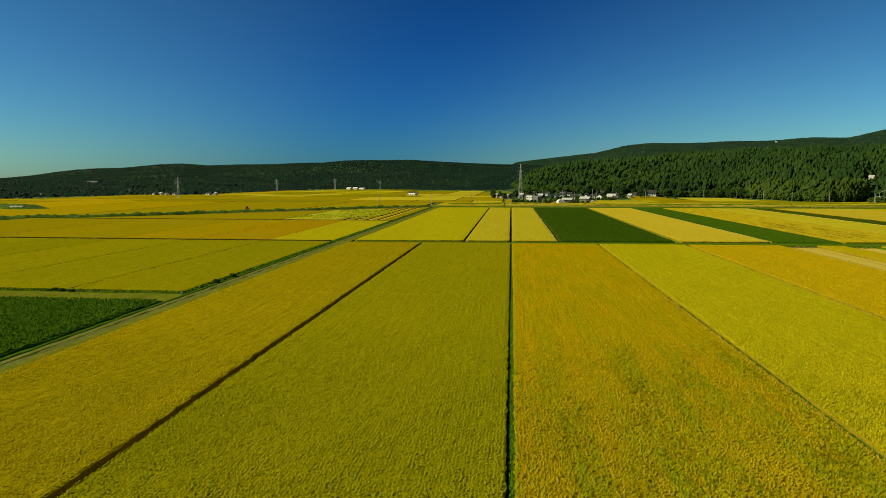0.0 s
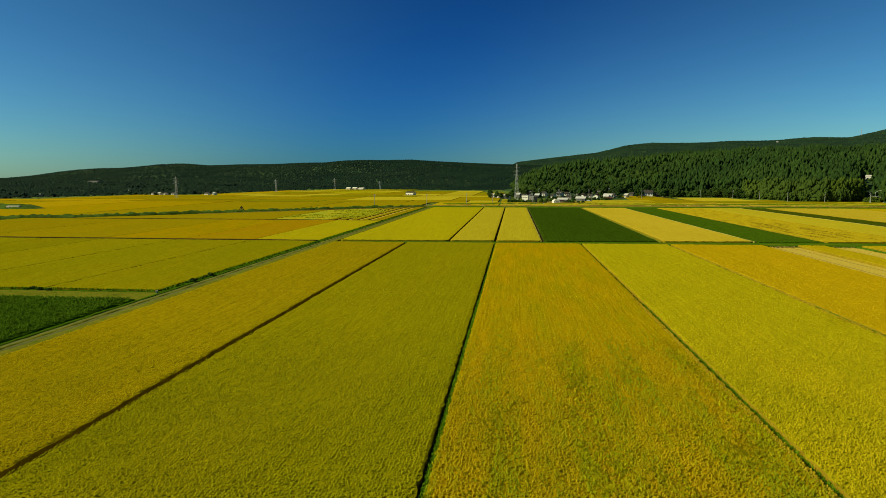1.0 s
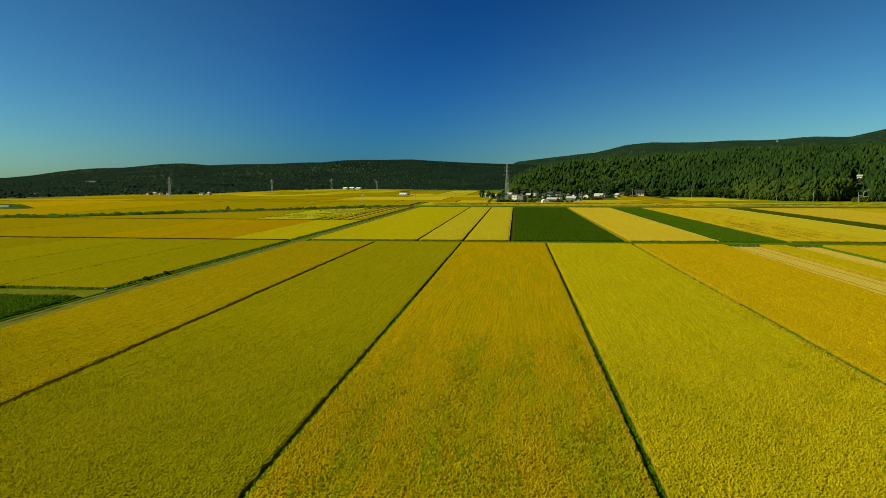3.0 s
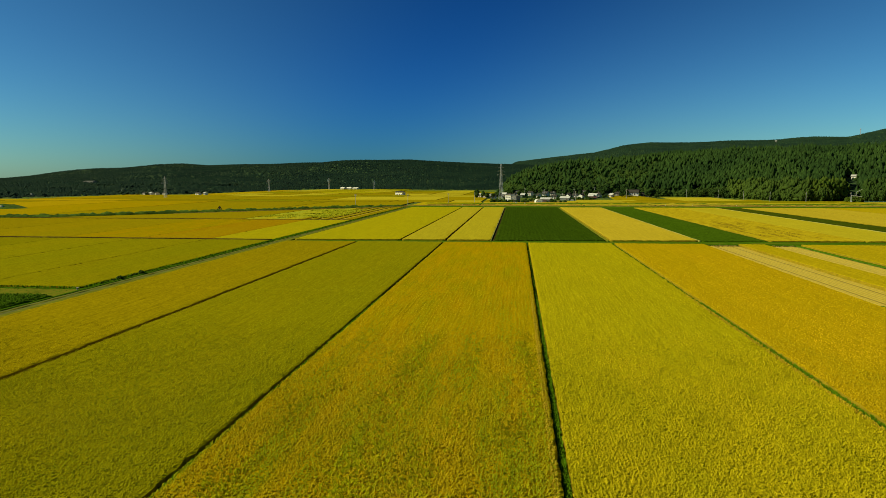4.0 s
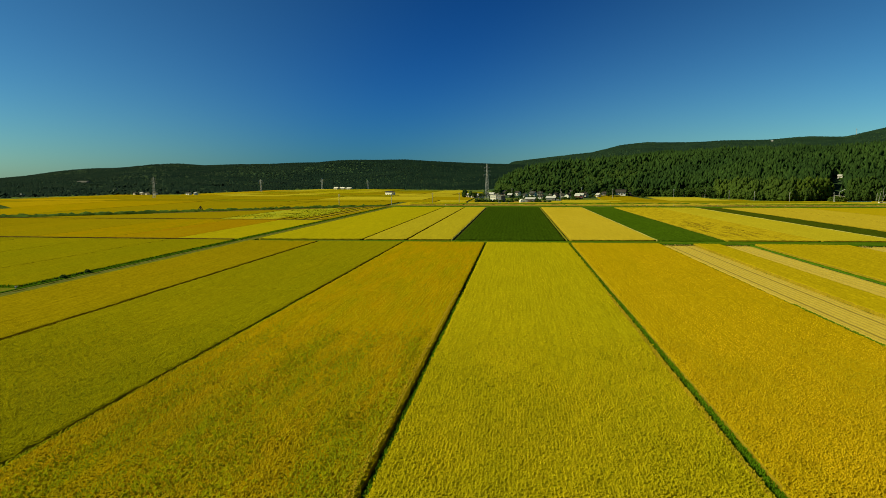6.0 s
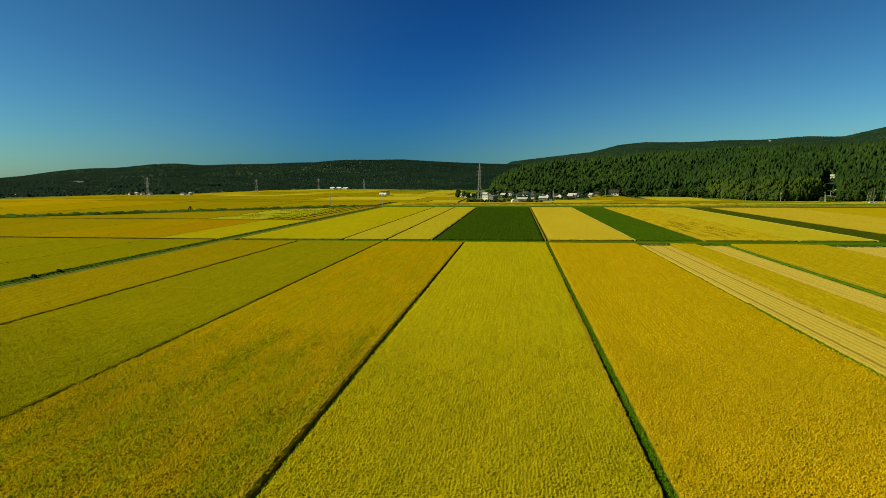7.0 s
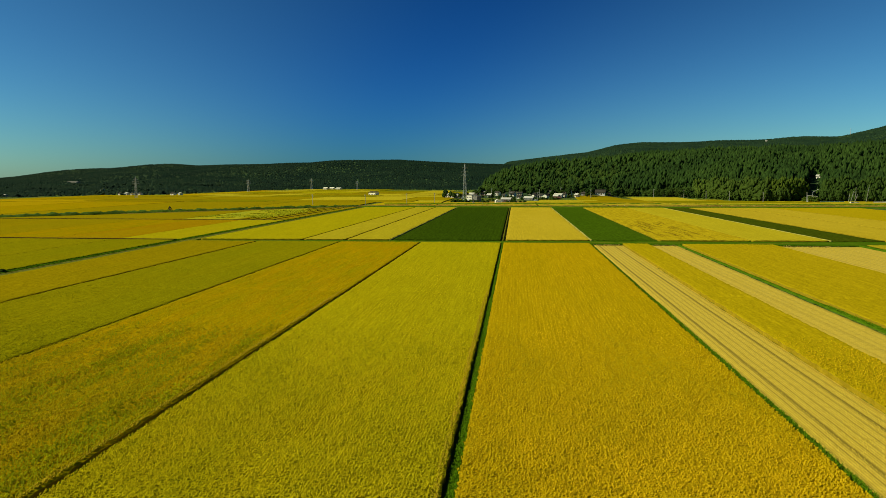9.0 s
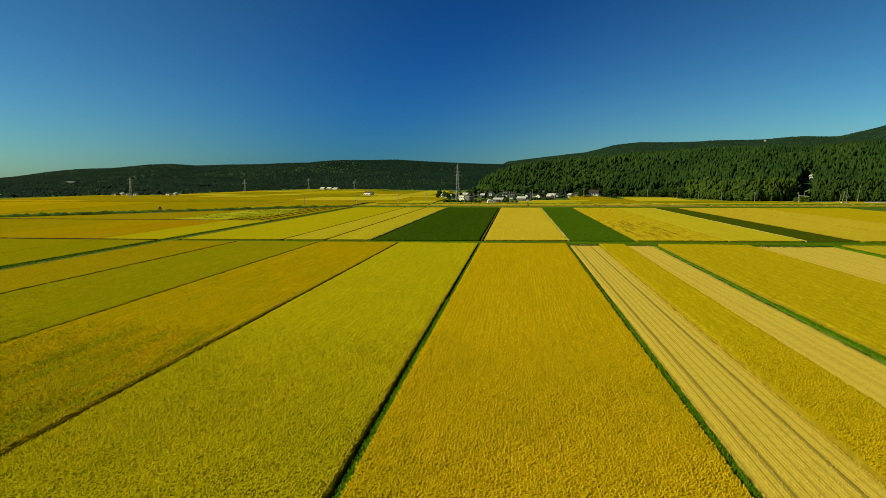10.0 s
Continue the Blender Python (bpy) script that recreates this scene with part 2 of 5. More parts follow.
def mesh_from(name, verts, faces, mat, smooth=False):
    """verts (n, 3), faces (m, 3 or 4), all as arrays."""
    me = bpy.data.meshes.new(name)
    verts = np.asarray(verts, np.float32)
    faces = np.asarray(faces, np.int32)
    k = faces.shape[1]
    me.vertices.add(len(verts))
    me.vertices.foreach_set("co", verts.ravel())
    me.loops.add(faces.size)
    me.loops.foreach_set("vertex_index", faces.ravel())
    me.polygons.add(len(faces))
    me.polygons.foreach_set("loop_start", np.arange(0, faces.size, k, dtype=np.int32))
    me.polygons.foreach_set("loop_total", np.full(len(faces), k, np.int32))
    if smooth:
        me.polygons.foreach_set("use_smooth", np.ones(len(faces), bool))
    me.update(calc_edges=True)
    me.materials.append(mat)
    return me


def put(ob, parent=None, label=""):
    if parent is not None:
        ob.parent = parent
    if label:
        ob["label"] = label
    return ob


def part(name, bm, mat, parent, label=""):
    me = bpy.data.meshes.new(name)
    bm.to_mesh(me)
    bm.free()
    me.materials.append(mat)
    return put(new(name, me), parent, label)


def box_into(bm, x0, x1, y0, y1, z0, z1, bevel=0.0):
    r = bmesh.ops.create_cube(bm, size=1.0)
    bmesh.ops.scale(bm, vec=(x1 - x0, y1 - y0, z1 - z0), verts=r["verts"])
    bmesh.ops.translate(bm, vec=((x0 + x1) / 2, (y0 + y1) / 2, (z0 + z1) / 2), verts=r["verts"])
    if bevel:
        edges = list({e for v in r["verts"] for e in v.link_edges})
        bmesh.ops.bevel(bm, geom=edges, offset=bevel, segments=2, affect="EDGES")


def box(x0, x1, y0, y1, z0, z1, bevel=0.0):
    bm = bmesh.new()
    box_into(bm, x0, x1, y0, y1, z0, z1, bevel)
    return bm


def wave2(x, y, s, seed):
    """Smooth unevenness between about -1 and 1."""
    a = np.sin(x * s * 1.0 + seed) * np.cos(y * s * 0.83 - seed * 1.7)
    b = np.sin(x * s * 2.13 - y * s * 1.31 + seed * 2.3)
    c = np.sin(y * s * 2.71 + x * s * 0.77 + seed * 0.6)
    return (a + 0.6 * b + 0.5 * c) / 2.1


SOIL = -0.80


def drift(x, y):
    """The plot edges are not quite parallel: metres by which they swing aside towards the south."""
    swing = np.interp(x, (-70, -58, -31, 0, 30, 60, 91, 122, 184, 300), (0, 0, -0.45, 0, -0.12, -0.05, -0.80, -1.6, -1.8, -1.8))
    return swing * np.clip(1 - y / 230, 0, 1)


def slab(name, x0, x1, y0, y1, top, mat, step=(1.0, 2.5), rough=0.05, edge=0.08, bottom=SOIL - 0.1, tilt=(0.0, 0.0), crown=0.0, jag=0.0, side=None, furrow=0.0, trace=0.0):
    """A strip of land or crop with uneven top and edges; tilt: metres by which its near and far ends rise in y along x."""
    nx, ny = max(2, int((x1 - x0) / step[0])), max(2, int((y1 - y0) / step[1]))
    vs = np.linspace(0, 1, ny + 1)
    if y0 <= SOUTH:
        vs = (np.concatenate([np.arange(y0, 28, 6.0), np.arange(28, y1, step[1]), [y1]]) - y0) / (y1 - y0)
        ny = len(vs) - 1
    u, v = np.meshgrid(np.linspace(0, 1, nx + 1), vs)
    x = x0 + (x1 - x0) * u
    ya, yb = y0 + tilt[0] * x, y1 + tilt[1] * x
    y = ya + (yb - ya) * v
    z = top + rough * wave2(x, y, 0.9, x0) + rough * 0.8 * wave2(x, y, 0.17, y1) + crown * np.sin(np.pi * u)
    z = z + furrow * np.sin(2 * np.pi * x / 1.55) - trace * np.exp(-((y - 124.5 - 0.01 * x) / 0.55) ** 2) * np.clip(np.minimum(u, 1 - u) * (x1 - x0) - 0.3, 0, 1)
    z = z + jag * rng.uniform(-1, 1, z.shape)
    rim = (u == 0) | (u == 1)
    x = x + np.where(rim, 0, jag * rng.uniform(-1, 1, x.shape))
    x = x + np.where(rim, edge * wave2(x, y, 2.3, 3.1) + edge * 0.7 * rng.uniform(-1, 1, x.shape), 0)
    rim2 = (v == 0) | (v == 1)
    y = y + np.where(rim2, edge * wave2(x, y, 1.9, 1.1) * 1.5, 0)
    z = z - np.where(rim | rim2, 0.08, 0)
    x = x + drift(x, y)
    top_v = np.stack([x, y, z], -1).reshape(-1, 3)
    n = nx + 1
    i = (np.arange(ny)[:, None] * n + np.arange(nx)[None, :]).ravel()
    faces = np.stack([i, i + 1, i + n + 1, i + n], 1)
    ring = np.concatenate([np.arange(nx), np.arange(ny) * n + nx, ny * n + nx - np.arange(nx), (ny - np.arange(ny)) * n])
    high, low = top_v[ring], top_v[ring].copy()
    low[:, 2] = bottom
    h = len(top_v) + np.arange(len(ring))
    m = h + len(ring)
    sides = np.stack([h, m, np.roll(m, -1), np.roll(h, -1)], 1)
    me = mesh_from(name, np.concatenate([top_v, high, low]), np.concatenate([faces, sides]), mat)
    if side is not None:
        me.materials.append(side)
        me.polygons.foreach_set("material_index", np.concatenate([np.zeros(len(faces), np.int32), np.ones(len(sides), np.int32)]))
    return new(name, me)


def plants(name, px, py, pz, mat, n_blades, height, width, droop, parent=None, lean=1.1):
    """Many small plants, each of a few bent leaves: two quads a leaf that arch over to the tip."""
    k = len(px)
    px = px + drift(px, py)
    px, py, pz = (np.repeat(a, n_blades) for a in (px, py, pz))
    m = k * n_blades
    ang = lean + 0.5 * wave2(px, py, 0.5, 1.3) + np.repeat(rng.normal(0, 0.55, k), n_blades) + rng.normal(0, 0.5, m)
    pz = pz + np.repeat(rng.uniform(-0.03, 0.03, k), n_blades)
    h = height * rng.uniform(0.7, 1.25, m)
    w = width * rng.uniform(0.7, 1.3, m)
    d = droop * rng.uniform(0.5, 1.4, m)
    ca, sa = np.cos(ang), np.sin(ang)
    verts = np.zeros((m, 5, 3))
    for j, (out, up, wide) in enumerate(((0.05, -0.35, 0.55), (0.05, -0.35, -0.55), (0.45, 0.80, 1.0), (0.45, 0.80, -1.0), (0.9, 0.98, 0.0))):
        verts[:, j, 0] = px + ca * d * out - sa * w * wide * 0.5
        verts[:, j, 1] = py + sa * d * out + ca * w * wide * 0.5
        verts[:, j, 2] = pz + h * up
    base = np.arange(m)[:, None] * 5
    tri = np.concatenate([base + np.array([[0, 1, 3]]), base + np.array([[0, 3, 2]]), base + np.array([[2, 3, 4]])])
    ob = new(name, mesh_from(name, verts.reshape(-1, 3), tri, mat))
    ob["kind"] = "stuff"
    return put(ob, parent)


# ---- ground with its hills ----
def smooth(a):
    a = np.clip(a, 0, 1)
    return a * a * (3 - 2 * a)


HUB = (37.0, -5.0)
# azimuth in degrees, foot distance, ridge distance, ridge height
WEST_HILL = ((-75, 800, 2200, -10), (-46, 880, 2600, 12), (-40, 960, 2800, 25), (-36.7, 1020, 2900, 42), (-33, 1075, 3000, 57), (-28, 1080, 3000, 74), (-23, 1250, 2900, 80), (-18, 1520, 2700, 84), (-14, 1540, 2600, 85), (-9.5, 1450, 2500, 91), (-5.6, 1400, 2450, 82), (-1.7, 1330, 2450, 74), (3, 1300, 2500, 70), (12, 1400, 2600, 70))
EAST_HILL = ((-4.4, 1100, 1300, -4), (-1.7, 1040, 1300, 2), (0.2, 955, 1250, 26), (1.9, 900, 1230, 34), (4.1, 870, 1250, 41), (8.7, 885, 1270, 47), (12.3, 893, 1260, 54), (15, 872, 1250, 56), (17.4, 818, 1230, 57), (19.2, 775, 1225, 57), (21.7, 752, 1220, 57), (24.6, 788, 1225, 58), (27.3, 792, 1240, 61), (35, 792, 1300, 68), (60, 760, 1400, 80))
NORTH_RIDGE = ((-3, 2400, 3600, 90), (1.2, 2300, 3600, 122), (4.1, 2200, 3650, 142), (6.4, 2200, 3700, 160), (8.7, 2200, 3750, 197), (10.9, 2200, 3750, 210), (15.3, 2200, 3800, 213), (20.5, 2200, 3800, 213), (23.1, 2200, 3850, 222), (25, 2200, 3850, 226), (27.3, 2200, 3900, 264), (30, 2200, 3900, 310), (45, 2200, 4000, 360))


def hill(x, y, table):
    dx, dy = x - HUB[0], y - HUB[1]
    az, r = np.degrees(np.arctan2(dx, dy)), np.hypot(dx, dy)
    a, foot, ridge, high = (np.array(c, float) for c in zip(*table))
    f, g, h = np.interp(az, a, foot), np.interp(az, a, ridge), np.interp(az, a, high)
    rise = smooth((r - f) / (g - f)) ** 0.8 * h
    back = np.clip((r - g) / 1500, 0, 1)
    away = smooth((az - a[0]) / 3) * smooth((a[-1] - az) / 3)
    return rise * (1 - 0.5 * back) * away * (1 + (0.25 if table is WEST_HILL else 0.06) * wave2(x, y, 0.007, 2.0) * smooth((g - r) / 300)), (r > f) & (away > 0.5)


def land(x, y):
    z = np.full_like(x, SOIL)
    for table in (WEST_HILL, EAST_HILL, NORTH_RIDGE):
        z = np.maximum(z, SOIL + hill(x, y, table)[0])
    rise = 4.5 * smooth((y - 715) / 120) * smooth((x + 6) / 30) * smooth((200 - x) / 40)
    return np.maximum(z, SOIL + rise)


def land_at(x, y):
    return float(land(np.array([float(x)]), np.array([float(y)]))[0])


def ground_sheet():
    xs = np.concatenate([np.linspace(-4800, -1500, 34)[:-1], np.linspace(-1500, 1500, 101)[:-1], np.linspace(1500, 4800, 34)])
    ys = np.concatenate([np.linspace(-4500, -200, 20)[:-1], np.linspace(-200, 2000, 89)[:-1], np.linspace(2000, 4800, 57)])
    x, y = np.meshgrid(xs, ys)
    z = land(x, y)
    n = len(xs)
    i = (np.arange(len(ys) - 1)[:, None] * n + np.arange(n - 1)[None, :]).ravel()
    m, nd, l, b = material("ground_cover", 0.95, 0.1)
    f = noise_node(nd, l, 0.02, 6)
    flat_col = ramp(nd, l, f, [(0.4, (0.075, 0.13, 0.010)), (0.55, (0.14, 0.17, 0.012)), (0.7, (0.06, 0.12, 0.010))])
    wood_col = ramp(nd, l, noise_node(nd, l, 0.06, 6), [(0.35, (0.032, 0.064, 0.016)), (0.65, (0.046, 0.082, 0.020))])
    geo = nd.new("ShaderNodeNewGeometry")
    sep = nd.new("ShaderNodeSeparateXYZ")
    l.new(geo.outputs["Position"], sep.inputs[0])
    step = nd.new("ShaderNodeMath")
    step.operation = "GREATER_THAN"
    step.inputs[1].default_value = 0.5
    l.new(sep.outputs["Z"], step.inputs[0])
    l.new(mix(nd, l, "MIX", step.outputs[0], flat_col, wood_col), b.inputs["Base Color"])
    bump(nd, l, b, noise_node(nd, l, 0.12, 5), 1.0, 6.0)
    ob = new("ground", mesh_from("ground", np.stack([x, y, z], -1).reshape(-1, 3), np.stack([i, i + 1, i + n + 1, i + n], 1), m, True))
    tagged(ob, "green farmland rising into dark wooded hills", "ground", kind="structure")


ground_sheet()


# ---- farm road, cross roads, levees ----
SOUTH = -45.0


def strip(name, x0, x1, y0, y1, top, mat, label, category, tilt=(0, 0), step=(0.5, 2.0), rough=0.06, edge=0.10, crown=0.05):
    ob = slab(name, x0, x1, y0, y1, top, mat, step, rough, edge, SOIL - 0.1, tilt, crown)
    return tagged(ob, label, category, kind="structure")


farm_road = strip("road", -63.6, -58.6, SOUTH, 545, -0.50, gravel_mat, "pale gravel farm track with grassy middle between rice fields", "road", rough=0.03, step=(0.8, 4))
for name, a, b in (("grass_verge", -64.1, -63.3), ("grass_strip", -62.15, -61.55), ("grass_verge", -60.4, -58.4)):
    put(slab(name, a, b, SOUTH, 545, -0.36, grass_mat if b < -63 else dry_grass_mat, (0.2, 1.2), 0.06, 0.14, -0.7), farm_road)
strip("drain_bank", -64.85, -64.1, 124, 545, -0.34, grass_mat, "overgrown grassy drain bank beside the farm track", "bank", rough=0.16, edge=0.25)
strip("cross_road", -57.5, 420, 231.3, 239.0, -0.46, grass_mat, "grass-covered farm road across the ends of the fields", "road", tilt=(0.02, 0.055), step=(3, 0.8), rough=0.08)
strip("wheel_track", -63.6, 420, 234.0, 235.4, -0.385, dry_grass_mat, "worn dry wheel track on the grass road", "road", tilt=(0.035, 0.035), step=(3, 0.5), rough=0.03)
strip("side_track", -420, -63.6, 114.5, 122.6, -0.50, dry_grass_mat, "dry grassy side track beside the bean field", "road", step=(2, 1), rough=0.06)
strip("levee", -420, -64.0, 122.2, 123.2, -0.38, grass_mat, "dark green grassy levee at the field edge", "levee", step=(1, 0.4), rough=0.12)
strip("levee", -420, -65.0, 231.5, 232.8, 0.16, soil_mat, "narrow dark earth levee between rice fields", "levee", step=(2, 0.5))
strip("levee", -420, -65.0, 351.5, 352.4, 0.12, soil_mat, "narrow dark earth levee between rice fields", "levee", step=(2, 0.5))

levee_at = {}
# x, half width, top, grassy
LEVEES = ((-31.5, 0.34, -0.68, False), (0.12, 0.24, -0.40, True), (30.02, 0.24, -0.48, True), (59.98, 0.36, -0.46, True), (91.65, 0.32, -0.44, True), (122.4, 0.40, -0.46, True), (184.4, 1.0, -0.30, True))
for x, half, top, grassy in LEVEES:
    label = "green grass-grown levee between rice fields" if grassy else "narrow shaded earth levee between rice fields"
    levee_at[x] = strip("levee", x - half, x + half, SOUTH, 231 + 0.02 * x, top, grass_mat if grassy else soil_mat, label, "levee", step=(0.25, 0.8), rough=0.07)


# ---- crops ----
def crop_field(kind, x0, x1, y0, y1, top=0.0, tilt=(0, 0), mat=None, label="", category="rice field", name="rice_field", step=(0.35, 0.8), rough=0.05, jag=0.06, furrow=0.0, trace=0.0):
    ob = slab(name, x0, x1, y0, y1, top, mat or rice[kind], step, rough, 0.10, SOIL - 0.1, tilt, 0.0, jag, stalk_mat if mat is None else None, furrow, trace)
    return tagged(ob, label, category, "field plots", "stuff")


WORDS = {"gold": "ripe golden rice crop standing in its paddy", "olive": "half-ripe olive green rice crop standing in its paddy", "orange": "ripe orange-gold rice with lodged green patches", "lime": "yellow-green ripening rice crop in straight rows", "amber": "deep golden ripe rice crop standing in its paddy", "far": "pale yellow ripe rice crop in its paddy", "pale": "pale orange-yellow ripe rice crop in its paddy", "ripe": "bright golden ripe rice crop standing in its paddy", "lodged": "bright yellow ripe rice with dark lodged streaks", "rust": "reddish brown ripe rice crop in its paddy"}
S, N = (0, 0.02), (0.055, 0.03)
TOP = -0.06
near_fields, stubble_fields = {}, {}
for kind, x0, x1 in (("gold", -58.0, -32.08), ("olive", -31.02, -0.34), ("orange", 0.38, 29.62), ("lime", 30.40, 59.3), ("amber", 60.45, 91.0), ("ripe", 102.7, 111.6), ("ripe", 123.4, 154.5), ("far", 185.6, 215), ("gold", 217, 250), ("far", 252, 300)):
    near_fields[x0] = crop_field(kind, x0, x1, SOUTH, 230.2, TOP, S, label=WORDS[kind], trace=0.40)
for x0, x1 in ((92.4, 102.6), (111.7, 121.4), (154.6, 183.2)):
    stubble_fields[x0] = crop_field("", x0, x1, SOUTH, 229.5, -0.70, S, lined_stubble_mat if x0 < 100 else stubble_mat, "harvested paddy with pale straw stubble in rows", "stubble field", "stubble_field", (0.5, 2), 0.03, 0.01)

# beyond the cross road
north_fields = {}
for kind, x0, x1 in (("lime", -57.5, -17.6), ("far", -16.7, -0.7), ("far", 0.3, 16.5), ("pale", 61.0, 92.6), ("lodged", 118.5, 152.0), ("far", 152.3, 180.4), ("pale", 201.5, 232), ("pale", 233, 262), ("ripe", 264, 330)):
    north_fields[x0] = crop_field(kind, x0, x1, 240.2, 527, TOP, N, label=WORDS[kind], step=(0.9, 1.8), jag=0.06)
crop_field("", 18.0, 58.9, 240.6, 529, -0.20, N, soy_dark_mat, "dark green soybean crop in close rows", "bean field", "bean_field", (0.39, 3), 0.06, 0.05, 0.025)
crop_field("", 94.0, 118.0, 240.6, 529, -0.30, N, green_crop_mat, "fresh green bean crop beside golden rice", "bean field", "bean_field", (1.4, 4), 0.08)
crop_field("", 181.5, 200.5, 240.6, 529, -0.30, N, brown_crop_mat, "dark brownish green bean crop between rice plots", "bean field", "bean_field", (1.4, 4), 0.08)
for x in (-17.15, -0.2):
    strip("levee", x - 0.4, x + 0.4, 240, 526, -0.66, soil_mat, "narrow shaded earth levee between rice fields", "levee", (0.055, 0.03), step=(0.3, 3))
for a, b in ((16.95, 17.9), (59.0, 59.7)):
    strip("levee", a, b, 240, 526, -0.70, soil_mat, "narrow shaded earth levee beside the bean field", "levee", (0.055, 0.03), step=(0.3, 3))
for a, b, mat in ((16.5, 16.9, straw_mat), (59.75, 60.15, dry_grass_mat)):
    strip("levee", a, b, 240, 526, -0.20, mat, "dry grassy levee beside the bean field", "levee", (0.055, 0.03), step=(0.3, 3))
strip("levee", 180.6, 181.5, 240, 526, -0.10, straw_mat, "pale dry straw edge beside the bean field", "levee", (0.055, 0.03), step=(0.3, 3))
strip("levee", 92.7, 93.5, 240, 526, -0.14, straw_mat, "pale dry straw edge beside the bean field", "levee", (0.055, 0.03), step=(0.3, 3))
for a, b in ((93.55, 93.95),):
    strip("levee", a, b, 240, 526, -0.5, grass_mat, "green grass-grown levee beside the bean field", "levee", (0.055, 0.03), step=(0.4, 3))

# west of the farm track
for kind, x0, x1 in (("olive", -89.85, -65.15), ("olive", -118.85, -90.15), ("olive", -147.4, -119.15), ("olive", -171.9, -147.7), ("olive", -205, -172.2), ("olive", -240, -206), ("olive", -275, -241)):
    crop_field(kind, x0, x1, 123.6, 231.2, TOP, label=WORDS[kind], step=(0.5, 1.0), jag=0.055)
for kind, x0, x1 in (("lime", -89.85, -65.15), ("rust", -118, -90), ("orange", -150, -118.2), ("gold", -205, -150.3), ("gold", -275, -205.4)):
    crop_field(kind, x0, x1, 233.4, 351.2, TOP, label=WORDS[kind], step=(0.5, 1.0), jag=0.055)
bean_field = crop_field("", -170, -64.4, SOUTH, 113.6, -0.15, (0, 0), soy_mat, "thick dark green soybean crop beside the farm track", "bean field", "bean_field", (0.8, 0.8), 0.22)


# the creek bank that runs aslant beyond the western fields
BANK = ((-480, 215), (-420, 258), (-290, 345), (-238, 374), (-205, 410), (-170, 445), (-130, 487), (-67, 540), (-20, 541), (60, 543), (200, 548), (430, 556))


def bank_y(x):
    return float(np.interp(x, [p[0] for p in BANK], [p[1] for p in BANK]))


def ribbon(name, pts, half, top, mat, rough, step=2.0, shift=0.0, rows=6, taper=3.0):
    """A rounded bank along a line of points."""
    pts = np.array(pts, float)
    seg = np.hypot(*np.diff(pts, axis=0).T)
    s = np.concatenate([[0], np.cumsum(seg)])
    q = np.arange(0, s[-1], step)
    x, y = np.interp(q, s, pts[:, 0]), np.interp(q, s, pts[:, 1])
    tx, ty = np.gradient(x), np.gradient(y)
    tl = np.hypot(tx, ty)
    nx, ny = -ty / tl, tx / tl
    u = np.linspace(-1, 1, rows + 1)
    wob = 1 + 0.12 * wave2(x, y, 0.2, 1.0)
    X = x[:, None] + nx[:, None] * (shift + half * u[None, :] * wob[:, None])
    Y = y[:, None] + ny[:, None] * (shift + half * u[None, :] * wob[:, None])
    Z = SOIL - 0.05 + (top - SOIL) * np.sqrt(np.clip(1 - u * u, 0, 1))[None, :] * np.ones_like(X)
    ends = np.minimum(smooth(q / taper), smooth((s[-1] - q) / taper))[:, None]
    Z = SOIL - 0.1 + (Z - SOIL + 0.1) * ends
    Z = Z + ends * rough * (wave2(X, Y, 0.35, 4.0) + 0.8 * rng.uniform(-1, 1, X.shape)) * (1 - np.abs(u))[None, :] ** 0.5
    n = rows + 1
    i = (np.arange(len(q) - 1)[:, None] * n + np.arange(rows)[None, :]).ravel()
    return new(name, mesh_from(name, np.stack([X, Y, Z], -1).reshape(-1, 3), np.stack([i, i + n, i + n + 1, i + 1], 1), mat))


weed_mat = plain("bank_weeds", (0.034, 0.074, 0.004), (0.095, 0.145, 0.008), 0.5, relief=0.4)
wood_earth_mat = plain("dark_earth", (0.075, 0.050, 0.010), (0.13, 0.085, 0.016), 0.5, relief=0.2)
earth_mat = plain("bare_earth", (0.17, 0.12, 0.014), (0.25, 0.185, 0.022), 0.5, relief=0.2)
tagged(ribbon("creek_bank", BANK[:8], 5.0, 1.2, weed_mat, 0.9), "overgrown dark green creek bank across the plain", "bank", kind="structure")
tagged(ribbon("creek_bank", BANK[7:], 6.5, 0.1, grass_mat, 0.25), "grassy canal bank beyond the rice fields", "bank", kind="structure")
tagged(ribbon("earth_bank", [(x, y + 11) for x, y in BANK[5:]], 2.6, 0.40, earth_mat, 0.2), "brown earth bank along the canal", "bank", kind="structure")

tagged(ribbon("grass_bank", [(-60, 604), (0, 600), (90, 603), (200, 606), (300, 600), (430, 604)], 3.2, 0.55, grass_mat, 0.3), "low green grassy bank between rice fields", "bank", kind="structure")
tagged(ribbon("earth_bank", [(-55, 573), (60, 574), (200, 577), (430, 582)], 1.8, 0.30, wood_earth_mat, 0.2), "dark brown earth bank along the canal", "bank", kind="structure")

